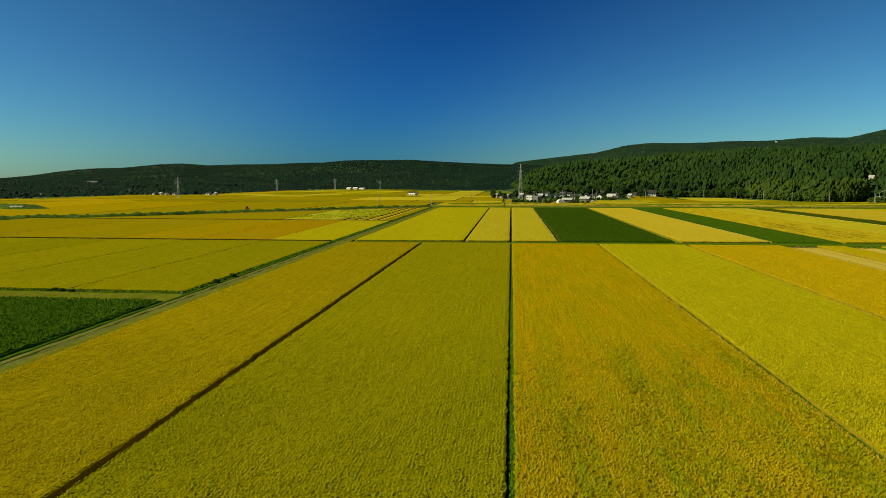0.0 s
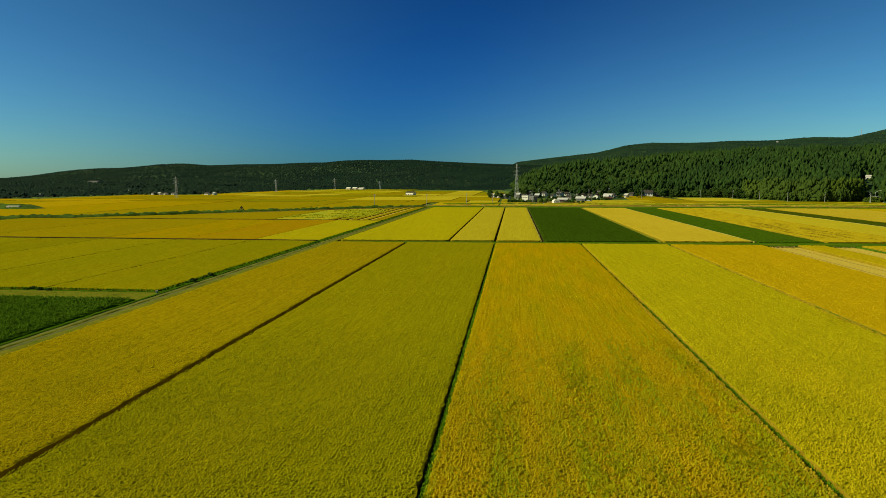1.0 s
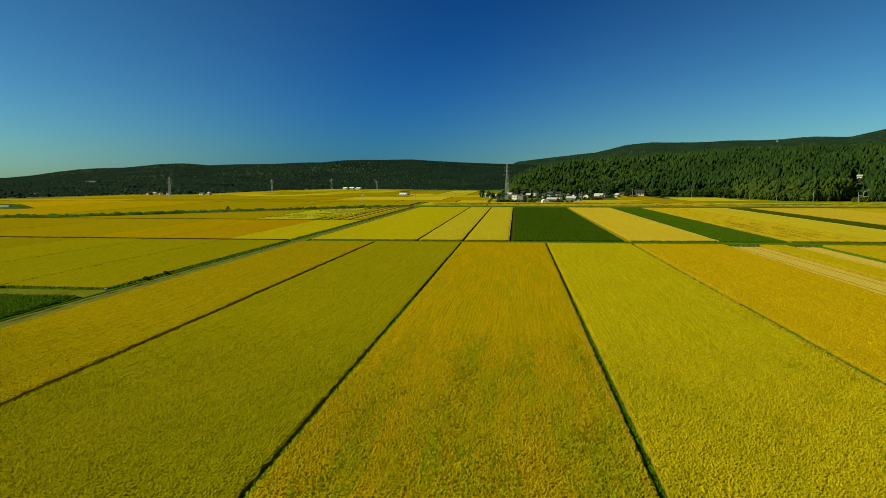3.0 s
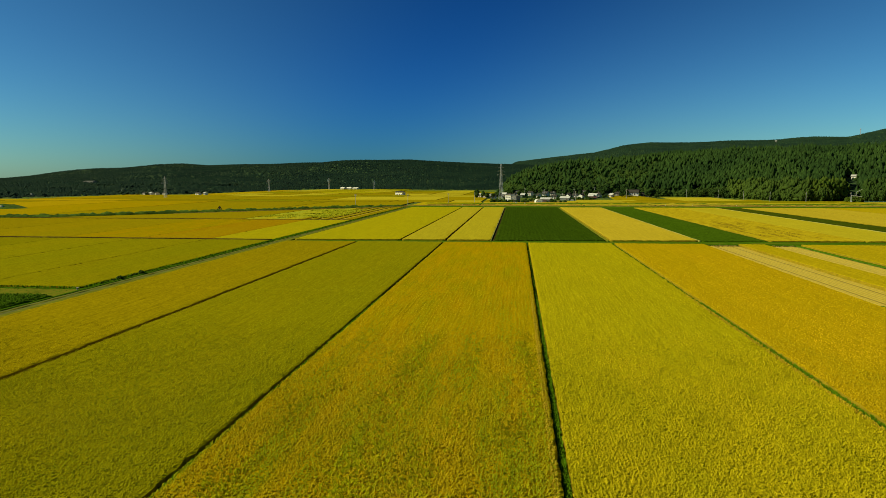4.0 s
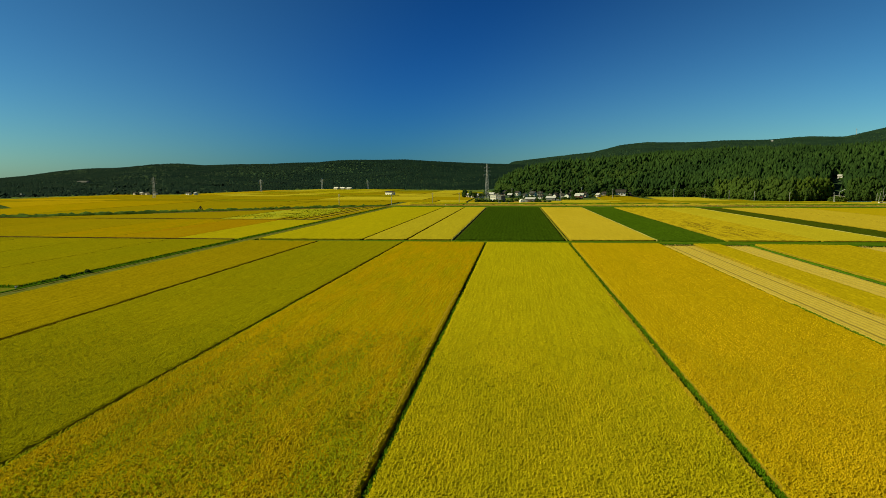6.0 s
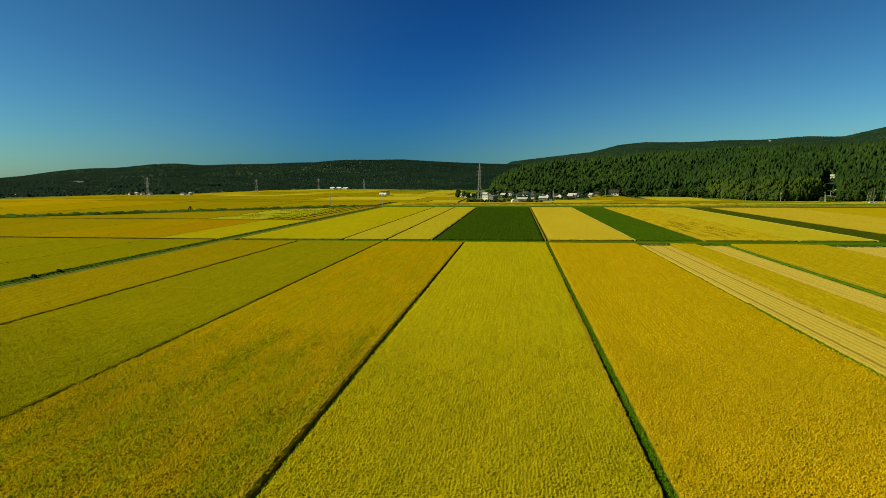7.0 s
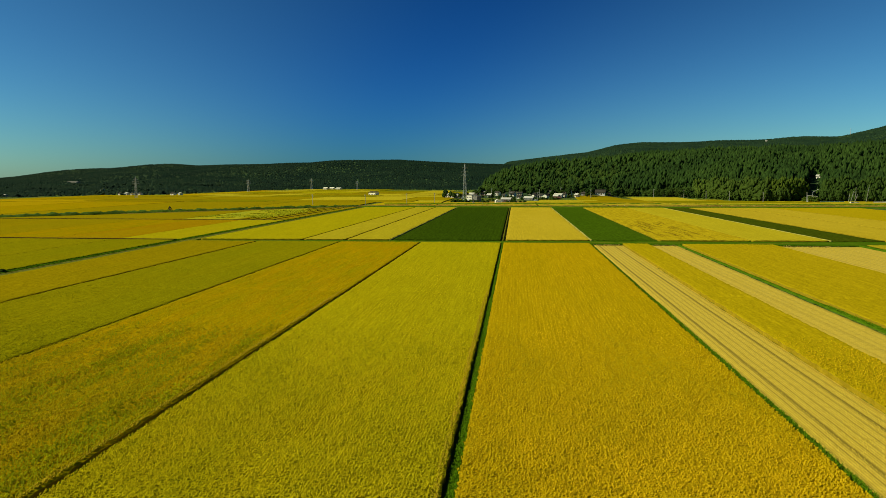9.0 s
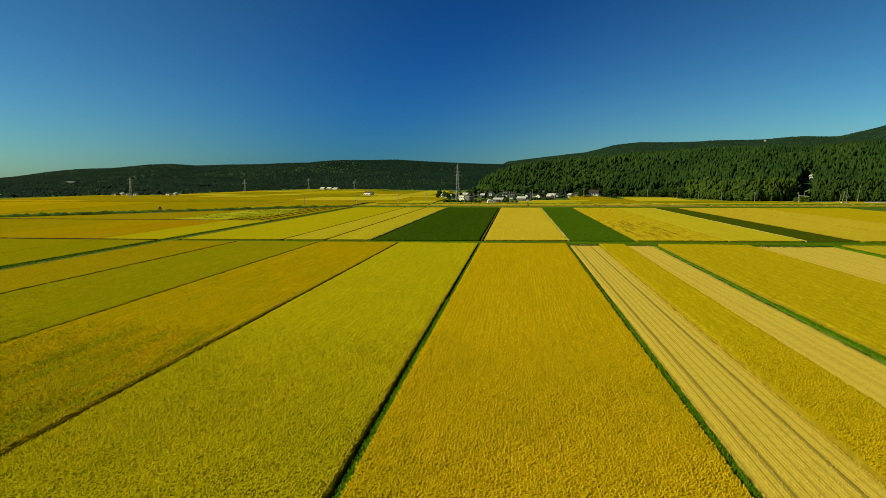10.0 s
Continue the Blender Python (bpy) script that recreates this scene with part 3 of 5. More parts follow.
# fields up to the creek bank
crop_field("gold", -252, -129, 353.0, 588.5, TOP, (0, 0.94), label=WORDS["gold"], step=(2, 4))
lumpy_mat = crop("weedy_rice", (0.46, 0.36, 0.006), (0.36, 0.38, 0.02), patch=0.16, share=0.5, grain=0.8, deep=0.7, relief=0.3)
weedy_field = crop_field("", -128, -97, 353.0, 588.5, -0.12, (0, 0.94), lumpy_mat, "lodged pale green weedy rice plot, partly cut", "rice field", "rice_field", (2, 3), 0.18)
for k in range(5):
    x = -96.6 + k * 6.3
    crop_field("gold", x, x + 3.4, 353.0, 588.5, TOP, (0, 0.94), label="narrow uncut swath of ripe golden rice", step=(0.8, 2))
    if k == 4:
        crop_field("gold", x + 3.5, x + 6.2, 353.0, 588.5, TOP, (0, 0.94), label="narrow uncut swath of ripe golden rice", step=(0.8, 2))
        break
    crop_field("", x + 3.5, x + 6.2, 353.0, 588.5, -0.45, (0, 0.94), stubble_mat, "narrow cut swath of pale stubble between uncut rice", "stubble field", "stubble_field", (0.8, 2), 0.03, 0.01)
tagged(ribbon("earth_bank", BANK[4:8], 1.6, 0.1, earth_mat, 0.2, 2.0, -8.0), "brown earth strip along the creek bank", "bank", kind="structure")


# the plain beyond the creek
def far_plain():
    r = random.Random(5)
    bands = [(0, 640), (646, 700), (706, 830), (837, 905), (912, 1010), (1022, 1150), (1164, 1290), (1310, 1440), (1464, 1600)]
    for k, (a, b) in enumerate(bands):
        x = -1350.0
        while x < 420:
            if b > 648 and -9 < x < 200:
                x = 200.0
            w = r.choice((60, 90, 120, 160)) if a < 900 else 50
            x1 = x + w
            kind = r.choice(("amber", "gold", "amber", "orange", "gold", "far"))
            if k == 0 and x > -70:
                kind = r.choice(("pale", "far", "pale", "ripe"))
            if k >= 1 and x > -420:
                kind = r.choice(("far", "lime", "gold", "olive", "far"))
            if x < -8.5 < x1 and b > 648:
                x1, w = -8.5, -8.5 - x
            lo, tilt = a, 0.0
            if k == 0:
                if x1 < -70 and x > -480:
                    tilt = (bank_y(x1) - bank_y(x)) / w
                    lo = bank_y(x) - tilt * x + 14
                elif x >= -70:
                    lo = 566
                else:
                    lo = 215
            corners = np.array([x, x1, x, x1]), np.array([lo + tilt * x, lo + tilt * x1, b, b], float)
            if k == 0 and x < -70 < x1:
                x1 = -74
                tilt = (bank_y(x1) - bank_y(x)) / (x1 - x)
                lo = bank_y(x) - tilt * x + 14
            ok = land(*corners).max() < SOIL + 0.4
            if x > 150 and k >= 2:
                ok = False
            if ok:
                crop_field(kind, x + 0.8, x1 - 0.8, lo, b, TOP, (tilt, 0), label=WORDS[kind], step=(8, 8), rough=0.08)
            x = max(x1, x + 4) if x1 != -74 else -66.0


far_plain()
crop_field("far", 200, 262, 704, 832, TOP, label=WORDS["far"], step=(4, 4))
crop_field("gold", 263, 284, 704, 745, TOP, label=WORDS["gold"], step=(4, 4))
for kind, x0, x1, y0, y1 in (("gold", -6, 14, 646, 690), ("far", 74, 132, 646, 684), ("gold", 133, 198, 646, 690), ("far", 90, 150, 688, 722), ("gold", 151, 198, 694, 726), ("far", -6, 3, 706, 740)):
    crop_field(kind, x0, x1, y0, y1, TOP, label=WORDS[kind], step=(3, 3))
tagged(slab("yard", 15, 73, 641.5, 716, -0.68, earth_mat, (2, 2), 0.06), "bare earth farmyard with worn tracks", "yard", kind="structure")
crop_field("far", 322, 352, 646, 690, TOP, label=WORDS["far"], step=(4, 4))


# ---- woods ----
def cone_tree(rings, sides=5):
    """A cedar, one metre high: a pointed crown whose outline steps in and out; rings are (height, radius) from below."""
    v = [(0, 0, 1.0)]
    for k, (z, r) in enumerate(rings):
        for s in range(sides):
            a = 2 * math.pi * (s + 0.5 * k) / sides
            rr = r * (1.12 if s % 2 else 0.86)
            v.append((rr * math.cos(a), rr * math.sin(a), z + (0.03 if s % 2 else -0.03)))
    f = []
    for k in range(len(rings) - 1):
        lo, hi = 1 + k * sides, 1 + (k + 1) * sides
        for s in range(sides):
            t = (s + 1) % sides
            f += [(lo + s, lo + t, hi + s), (lo + t, hi + t, hi + s)]
    top = 1 + (len(rings) - 1) * sides
    f += [(top + s, top + (s + 1) % sides, 0) for s in range(sides)]
    return np.array(v), np.array(f)


CEDAR = ((0.22, 0.15), (0.62, 0.105), (0.59, 0.135))
FAR_CEDAR = ((0.0, 0.30),)
FAR_DOME = ((0.3, 0.40),)


def lump_tree(lumps, seed, wide=0.36, lump=0.57):
    """A broadleaf crown of several uneven lumps, one metre high in all."""
    r = np.random.default_rng(seed)
    bm = bmesh.new()
    bmesh.ops.create_icosphere(bm, subdivisions=1, radius=1.0)
    bm.verts.index_update()
    iv = np.array([v.co for v in bm.verts])
    fi = np.array([[v.index for v in p.verts] for p in bm.faces])
    bm.free()
    vs, fs = [], []
    for k in range(lumps):
        a, h = r.uniform(0, 6.28), r.uniform(0.30, 0.78)
        d = wide * (1.16 - 0.72 * lump) * (1 - abs(h - 0.45)) * r.uniform(0.2, 1.0) ** 0.6
        size = wide * lump * r.uniform(0.74, 1.26) * (1.15 - h * 0.5)
        jag = iv * (1 + 0.28 * r.uniform(-1, 1, (len(iv), 1)))
        vs.append(jag * np.array([size, size, size * 0.8]) + np.array([d * math.cos(a), d * math.sin(a), h]))
        fs.append(fi + k * len(iv))
    return np.concatenate(vs), np.concatenate(fs)


def leaf_crown(seed, wide=0.4, lobes=8, clumps=320, size=0.06):
    """A broadleaf crown one metre high: many small ragged leaf clumps on the outside of several lobes."""
    r = np.random.default_rng(seed)
    octa = np.array([(1, 0, 0), (0, 1, 0), (-1, 0, 0), (0, -1, 0), (0, 0, 1), (0, 0, -1)], float)
    tri = np.array([(0, 1, 4), (1, 2, 4), (2, 3, 4), (3, 0, 4), (1, 0, 5), (2, 1, 5), (3, 2, 5), (0, 3, 5)])
    a, h = r.uniform(0, 6.28, lobes), np.concatenate([[0.72], r.uniform(0.28, 0.66, lobes - 1)])
    out = wide * 0.55 * np.concatenate([[0.15], r.uniform(0.5, 1.0, lobes - 1)])
    mid = np.stack([out * np.cos(a), out * np.sin(a), h], 1)
    rad = wide * r.uniform(0.42, 0.66, lobes)
    pick = r.integers(0, lobes, clumps)
    way = r.normal(0, 1, (clumps, 3)) + np.array([0, 0, 0.35])
    way /= np.linalg.norm(way, axis=1)[:, None]
    at = mid[pick] + way * rad[pick][:, None] * r.uniform(0.72, 1.06, (clumps, 1)) * np.array([1, 1, 0.85])
    s = size * r.uniform(0.6, 1.5, (clumps, 1, 1)) * r.uniform(0.55, 1.35, (clumps, 6, 1)) * np.array([1.0, 1.0, 1.0])
    turn = r.uniform(0, 6.28, clumps)
    c, d = np.cos(turn)[:, None], np.sin(turn)[:, None]
    ov = octa[None] * s
    v = np.stack([ov[..., 0] * c - ov[..., 1] * d, ov[..., 0] * d + ov[..., 1] * c, ov[..., 2]], -1) + at[:, None]
    return v.reshape(-1, 3), (np.arange(clumps)[:, None, None] * 6 + tri[None]).reshape(-1, 3)


def scatter(name, x, y, z, height, template, mat, label, wide=1.0):
    v, f = template
    m = len(x)
    ang = rng.uniform(0, 2 * np.pi, m)
    ca, sa = np.cos(ang)[:, None], np.sin(ang)[:, None]
    sx = (height * wide * rng.uniform(0.8, 1.25, m))[:, None]
    vx, vy, vz = v[:, 0][None, :], v[:, 1][None, :], v[:, 2][None, :]
    jit = 1 + 0.18 * rng.uniform(-1, 1, (m, len(v)))
    X = x[:, None] + (vx * ca - vy * sa) * sx * jit
    Y = y[:, None] + (vx * sa + vy * ca) * sx * jit
    Z = z[:, None] + vz * height[:, None] * (1 + 0.06 * rng.uniform(-1, 1, (m, len(v))))
    F = (np.arange(m)[:, None, None] * len(v) + f[None]).reshape(-1, f.shape[1])
    ob = new(name, mesh_from(name, np.stack([X, Y, Z], -1).reshape(-1, 3), F, mat))
    return tagged(ob, label, "woods", kind="stuff")


def polar_points(count, az0, az1, table, before, after):
    az = rng.uniform(az0, az1, count)
    a, foot, ridge, high = (np.array(c, float) for c in zip(*table))
    f, g = np.interp(az, a, foot) + before, np.interp(az, a, ridge) + after
    r = np.sqrt(rng.uniform(0, 1, count) * (g * g - f * f) + f * f)
    x, y = HUB[0] + r * np.sin(np.radians(az)), HUB[1] + r * np.cos(np.radians(az))
    return x, y, az, r, r - f


def woods():
    x, y, az, r, inn = polar_points(56000, -45, 4, WEST_HILL, 10, 60)
    z = land(x, y) - 0.3
    h = rng.uniform(3.2, 4.6, len(x))
    # more trees in the lighter haze-tinted tone towards the west
    leafy = rng.uniform(0, 1, len(x)) < np.clip(0.2 + 0.5 * wave2(x, y, 0.008, 1.0) + 0.35 * (az < -18), 0.04, 0.7)
    q = ~leafy
    scatter("cedar_wood", x[q], y[q], z[q], h[q], cone_tree(FAR_CEDAR), hazed_wood_mat, "dark cedar wood covering the low western hills", 2.9)
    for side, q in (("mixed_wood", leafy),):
        scatter(side, x[q], y[q], z[q], h[q] * 0.9, cone_tree(FAR_DOME), hazed_leaf_mat, "dark broadleaf wood on the low western hills", 2.2)

    x, y, az, r, inn = polar_points(330, -46, -24, WEST_HILL, -30, -1400)
    q = wave2(x, y, 0.018, 5.0) > 0.05
    scatter("foot_wood", x[q], y[q], land(x[q], y[q]) - 0.8, rng.uniform(3.5, 6.0, int(q.sum())), leaf_crown(33, 0.6, 5, 26, 0.22), hazed_foot_mat, "green thickets at the foot of the western hills", 1.2)
    x, y, az, r, inn = polar_points(25000, -1.3, 36, EAST_HILL, 12, 70)
    open_ground = ((np.abs(az - 24.75) < 0.5) & (r < 955)) | ((np.abs(x - 172) < 26) & (y < 835))
    x, y, az, r, inn = (q[~open_ground] for q in (x, y, az, r, inn))
    z = land(x, y) - 0.5
    u = rng.uniform(0, 1, len(x))
    belt = (inn < 46 + 10 * wave2(x, y, 0.03, 1.3)) & (az > 13.8) & (az < 23.9)
    leafy = (belt & (u < 0.93)) | ((az < 10 + 4 * wave2(x, y, 0.02, 0.4)) & (u < 0.84)) | ((inn < 24) & (u < 0.5)) | (u < 0.03)
    thin = leafy & belt & (np.arange(len(x)) % 2 == 0)
    x, y, az, inn, z, leafy, belt = (q[~thin] for q in (x, y, az, inn, z, leafy, belt))
    h = rng.uniform(14, 20, len(x)) * (1 + 0.16 * wave2(x, y, 0.045, 3.0)) * rng.choice((0.72, 1.0, 1.0, 1.12), len(x))
    h = np.where(leafy & ~belt, h * 0.70, h)
    h = np.where(belt & leafy, h * (0.50 + 0.035 * (az - 13.8)), h)
    q = ~leafy
    scatter("cedar_wood", x[q], y[q], z[q], h[q], cone_tree(CEDAR), cedar_mat, "dense dark green cedar wood on the eastern slope", 1.22)
    for k in range(3):
        for pale in (False, True):
            q = leafy & (np.arange(len(x)) % 3 == k) & ((belt & (az > 19.5)) == pale)
            crown = leaf_crown(20 + k, 0.44, 6, 48, 0.17)
            scatter("broadleaf_wood", x[q], y[q], z[q], h[q] * 0.85, crown, edge_mat if pale else broad_mat, "sunlit broadleaf wood at the foot of the slope", 1.45 if pale else 1.2)

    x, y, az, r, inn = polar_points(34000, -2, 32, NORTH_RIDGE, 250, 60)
    scatter("ridge_wood", x, y, land(x, y) - 2, rng.uniform(5, 8, len(x)), cone_tree(FAR_DOME), hazed_ridge_mat, "distant wooded mountain ridge", 2.2)


woods()


def meadow(x0, x1, y0, y1):
    """Ripe grass on the slope before the houses."""
    nx, ny = int((x1 - x0) / 2), int((y1 - y0) / 2)
    x, y = np.meshgrid(np.linspace(x0, x1, nx + 1), np.linspace(y0, y1, ny + 1))
    x = x + rng.uniform(-0.5, 0.5, x.shape)
    y = y + 3 * wave2(x, y, 0.06, 2.0)
    z = land(x, y) + 0.22 + 0.15 * rng.uniform(-1, 1, x.shape)
    rim = (x < x0 + 1.2) | (x > x1 - 1.2)
    z = z - np.where(rim, 0.6, 0)
    n = nx + 1
    i = (np.arange(ny)[:, None] * n + np.arange(nx)[None, :]).ravel()
    ob = new("meadow", mesh_from("meadow", np.stack([x, y, z], -1).reshape(-1, 3), np.stack([i, i + 1, i + n + 1, i + n], 1), rice["gold"]))
    tagged(ob, "yellow-olive ripe grass field sloping up to the farmhouse", "field", "field plots", "stuff")


meadow(132, 236, 730, 796)


# ---- buildings ----
def empty(name, x, y, z, turn, label, category, group=""):
    ob = new(name)
    ob.matrix_world = pose(x, y, z, 0, 0, turn)
    return tagged(ob, label, category, group)


def prism(w, d, z0, rise, over, thick=0.25):
    """A gable roof of two thick slopes, ridge along x."""
    bm = bmesh.new()
    hw, hd = w / 2 + over, d / 2 + over
    drop = rise * over / (d / 2)
    for s in (-1, 1):
        low = [(-hw, s * hd, z0 - drop), (hw, s * hd, z0 - drop), (hw, 0, z0 + rise), (-hw, 0, z0 + rise)]
        vs = [bm.verts.new(p) for p in low] + [bm.verts.new((p[0], p[1], p[2] + thick)) for p in low]
        for f in ((0, 1, 2, 3), (7, 6, 5, 4), (0, 4, 5, 1), (1, 5, 6, 2), (2, 6, 7, 3), (3, 7, 4, 0)):
            bm.faces.new([vs[i] for i in f])
    bmesh.ops.recalc_face_normals(bm, faces=bm.faces)
    return bm


def gable_walls(w, d, h, rise):
    bm = bmesh.new()
    hw, hd = w / 2, d / 2
    pts = [(-hd, -1.5), (hd, -1.5), (hd, h), (0, h + rise), (-hd, h)]
    a = [bm.verts.new((-hw, y, z)) for y, z in pts]
    b = [bm.verts.new((hw, y, z)) for y, z in pts]
    bm.faces.new(a)
    bm.faces.new(b[::-1])
    for i in range(5):
        j = (i + 1) % 5
        bm.faces.new([a[i], b[i], b[j], a[j]])
    bmesh.ops.recalc_face_normals(bm, faces=bm.faces)
    return bm


def add_window(x, z, w, h, y, parent, frame_mat):
    fr = bmesh.new()
    for a, b, c, e in ((x - w / 2, x + w / 2, z, z + 0.14), (x - w / 2, x + w / 2, z + h - 0.14, z + h), (x - w / 2, x - w / 2 + 0.14, z, z + h), (x + w / 2 - 0.14, x + w / 2, z, z + h), (x - 0.05, x + 0.05, z, z + h)):
        box_into(fr, a, b, y - 0.12, y + 0.05, c, e)
    win = part("window", fr, frame_mat, parent)
    part("pane", box(x - w / 2 + 0.1, x + w / 2 - 0.1, y - 0.06, y - 0.02, z + 0.1, z + h - 0.1), glass_mat, win)


def house(x, y, w, d, h, rise, turn, wall, roof, label, windows=3, door=True, storeys=1, name="house"):
    z = land_at(x, y)
    if 0 < x < 200 and w < 16:
        w, d, h, rise = 0.76 * w, 0.76 * d, 0.86 * h, 0.8 * rise
    ob = empty(name, x, y, z, turn, label, name.replace("_", " "), "village houses")
    part("wall", gable_walls(w, d, h, rise), wall, ob)
    part("roof", prism(w, d, h, rise, 0.7), roof, ob)
    part("ridge_cap", box(-w / 2 - 0.7, w / 2 + 0.7, -0.25, 0.25, h + rise + 0.15, h + rise + 0.45, 0.08), roof, ob)
    for s in range(storeys):
        for k in range(windows):
            wx = (k + 0.5) / windows * w - w / 2
            if door and s == 0 and k == windows // 2:
                part("door", box(wx - 0.8, wx + 0.8, -d / 2 - 0.08, -d / 2 + 0.04, 0.05, 2.15, 0.03), wood_wall_mat, ob)
            else:
                add_window(wx, 0.9 + 2.7 * s, min(1.8, w / windows * 0.6), 1.3, -d / 2, ob, steel_mat)
    if storeys == 2:
        bm = bmesh.new()
        vs = [bm.verts.new(p) for p in ((-w / 2 - 0.6, -d / 2 - 1.3, 2.5), (w / 2 + 0.6, -d / 2 - 1.3, 2.5), (w / 2 + 0.6, -d / 2, 3.1), (-w / 2 - 0.6, -d / 2, 3.1))]
        vs += [bm.verts.new((v.co.x, v.co.y, v.co.z + 0.18)) for v in vs]
        for f in ((0, 3, 2, 1), (4, 5, 6, 7), (0, 1, 5, 4), (1, 2, 6, 5), (2, 3, 7, 6), (3, 0, 4, 7)):
            bm.faces.new([vs[i] for i in f])
        part("pent_roof", bm, roof, ob)
    return ob


W, G, B2 = white_wall_mat, grey_wall_mat, wood_wall_mat
DR, PR, RR = dark_roof_mat, pale_roof_mat, red_roof_mat
WH = "white-walled village house with dark tiled roof"
house(61, 790, 8.5, 8, 4.6, 1.8, -28, W, DR, WH, 3, True, 2)
house(43, 798, 7, 7, 4.0, 1.8, -40, W, DR, WH, 2)
house(26, 806, 10, 8, 4.6, 2.0, -30, B2, DR, "dark boarded village house with tiled roof", 3, True, 2)
house(11.5, 800, 8.5, 7, 3.4, 1.8, -25, G, PR, "grey village house with pale metal roof", 2)
house(98, 748, 6.4, 8, 4.6, 2.4, 60, W, DR, "small white gabled storehouse with dark roof", 2)
house(109, 806, 11, 8, 4.8, 2.1, -32, B2, DR, "dark boarded village house with tiled roof", 4, True, 2)
house(114, 768, 12, 7, 3.6, 2.0, -25, W, PR, "low white house with pale metal roof", 3)
house(129, 812, 8.5, 7, 5.2, 2.0, -38, W, DR, WH, 2, True, 2)
house(111, 745, 10, 5, 2.2, 1.1, 2, B2, RR, "low wooden shed with rusty red roof", 3, True, 1, "shed")
house(168, 818, 15, 10, 4.0, 3.6, -14, W, DR, "large white farmhouse with a tall dark roof", 4)
house(181, 824, 7, 7, 3.0, 2.6, 10, B2, DR, "dark wooden outbuilding with tiled roof", 2, True, 1, "outbuilding")
house(79.5, 726, 13, 8, 3.0, 2.0, -22, G, PR, "grey metal barn with a silver roof", 2, True, 1, "barn")
house(55.5, 664, 12.5, 8, 3.8, 1.6, -18, B2, PR, "dark boarded shed with pale roof", 3, True, 1, "shed")
house(70, 800, 7, 6, 3.4, 1.6, -20, W, DR, WH, 2)
house(84, 812, 8, 7, 4.2, 1.8, -45, G, DR, "grey village house with dark tiled roof", 2)
house(-139.5, 930, 12.5, 8, 4.6, 1.0, -28, W, DR, "white farm building with dark roof out on the plain", 4)
house(-357, 1430, 10, 8, 3.4, 1.8, -25, W, W, "long white building with a white roof before the woods", 4)
house(-343, 1432, 11, 8, 3.4, 1.8, -25, W, W, "long white building with a white roof before the woods", 4)
house(-327, 1428, 12, 8, 3.0, 1.4, -25, W, W, "long white building with pale roof before the woods", 4)
for x, y, w, a in ((-513, 905, 5, -30), (-505, 908, 4.2, -20), (-494.5, 905, 4.6, -40), (-484, 908, 5, -25), (-433, 908, 8, -30), (-424, 912, 4, -30)):
    house(x, y, w, 5, 3.2, 1.0, a, W, PR if w < 4.5 else DR, "small white house at the foot of the western woods", 1, False)
house(434, 690, 7, 6, 3.2, 1.6, 0, W, DR, "small white house beside the road", 2)
house(437.9, 855.2, 7, 6, 4.0, 1.4, -35, W, PR, "pale house up on the wooded slope", 2)

# a long low block added in place of a pale hillside clearing
house(-906, 1354, 40, 9, 3.6, 0.9, -28, G, grey_wall_mat, "long low grey block standing in for a pale clearing on the western hill", 6)
house(-631, 1040, 5, 5, 4.2, 1.2, -30, W, DR, "small white house among the trees at the hill foot", 2)
house(-614, 803, 11, 5, 2.4, 1.0, -30, G, PR, "low pale-roofed shed on the western plain", 2, True, 1, "shed")
house(1213, 3209, 9, 8, 7.0, 1.5, -20, G, PR, "small white hut on the distant ridge", 2)


def warehouse():
    ob = empty("warehouse", 22.5, 662, land_at(22.5, 662), -34, "white flat-roofed farm warehouse with a grey annex", "warehouse", "village houses")
    part("wall", box(-6.4, 0.3, -4, 4, -0.5, 7.0, 0.05), W, ob)
    part("annex", box(0.3, 6.6, -3.4, 3.8, -0.5, 6.2, 0.05), G, ob, "grey boarded annex")
    part("roof", box(-6.8, 0.6, -4.4, 4.4, 7.0, 7.35, 0.06), PR, ob)
    part("annex_roof", box(0.65, 7.0, -3.8, 4.2, 6.2, 6.5, 0.06), PR, ob)
    part("door", box(-5.6, -2.6, -4.12, -3.95, 0.0, 3.2, 0.03), steel_mat, ob, "grey roller door")
    for x in (-5.2, -3.1, -1.0):
        add_window(x, 4.6, 1.3, 1.1, -4, ob, steel_mat)
    for x in (2.0, 4.9):
        add_window(x, 3.4, 1.3, 1.1, -3.4, ob, steel_mat)


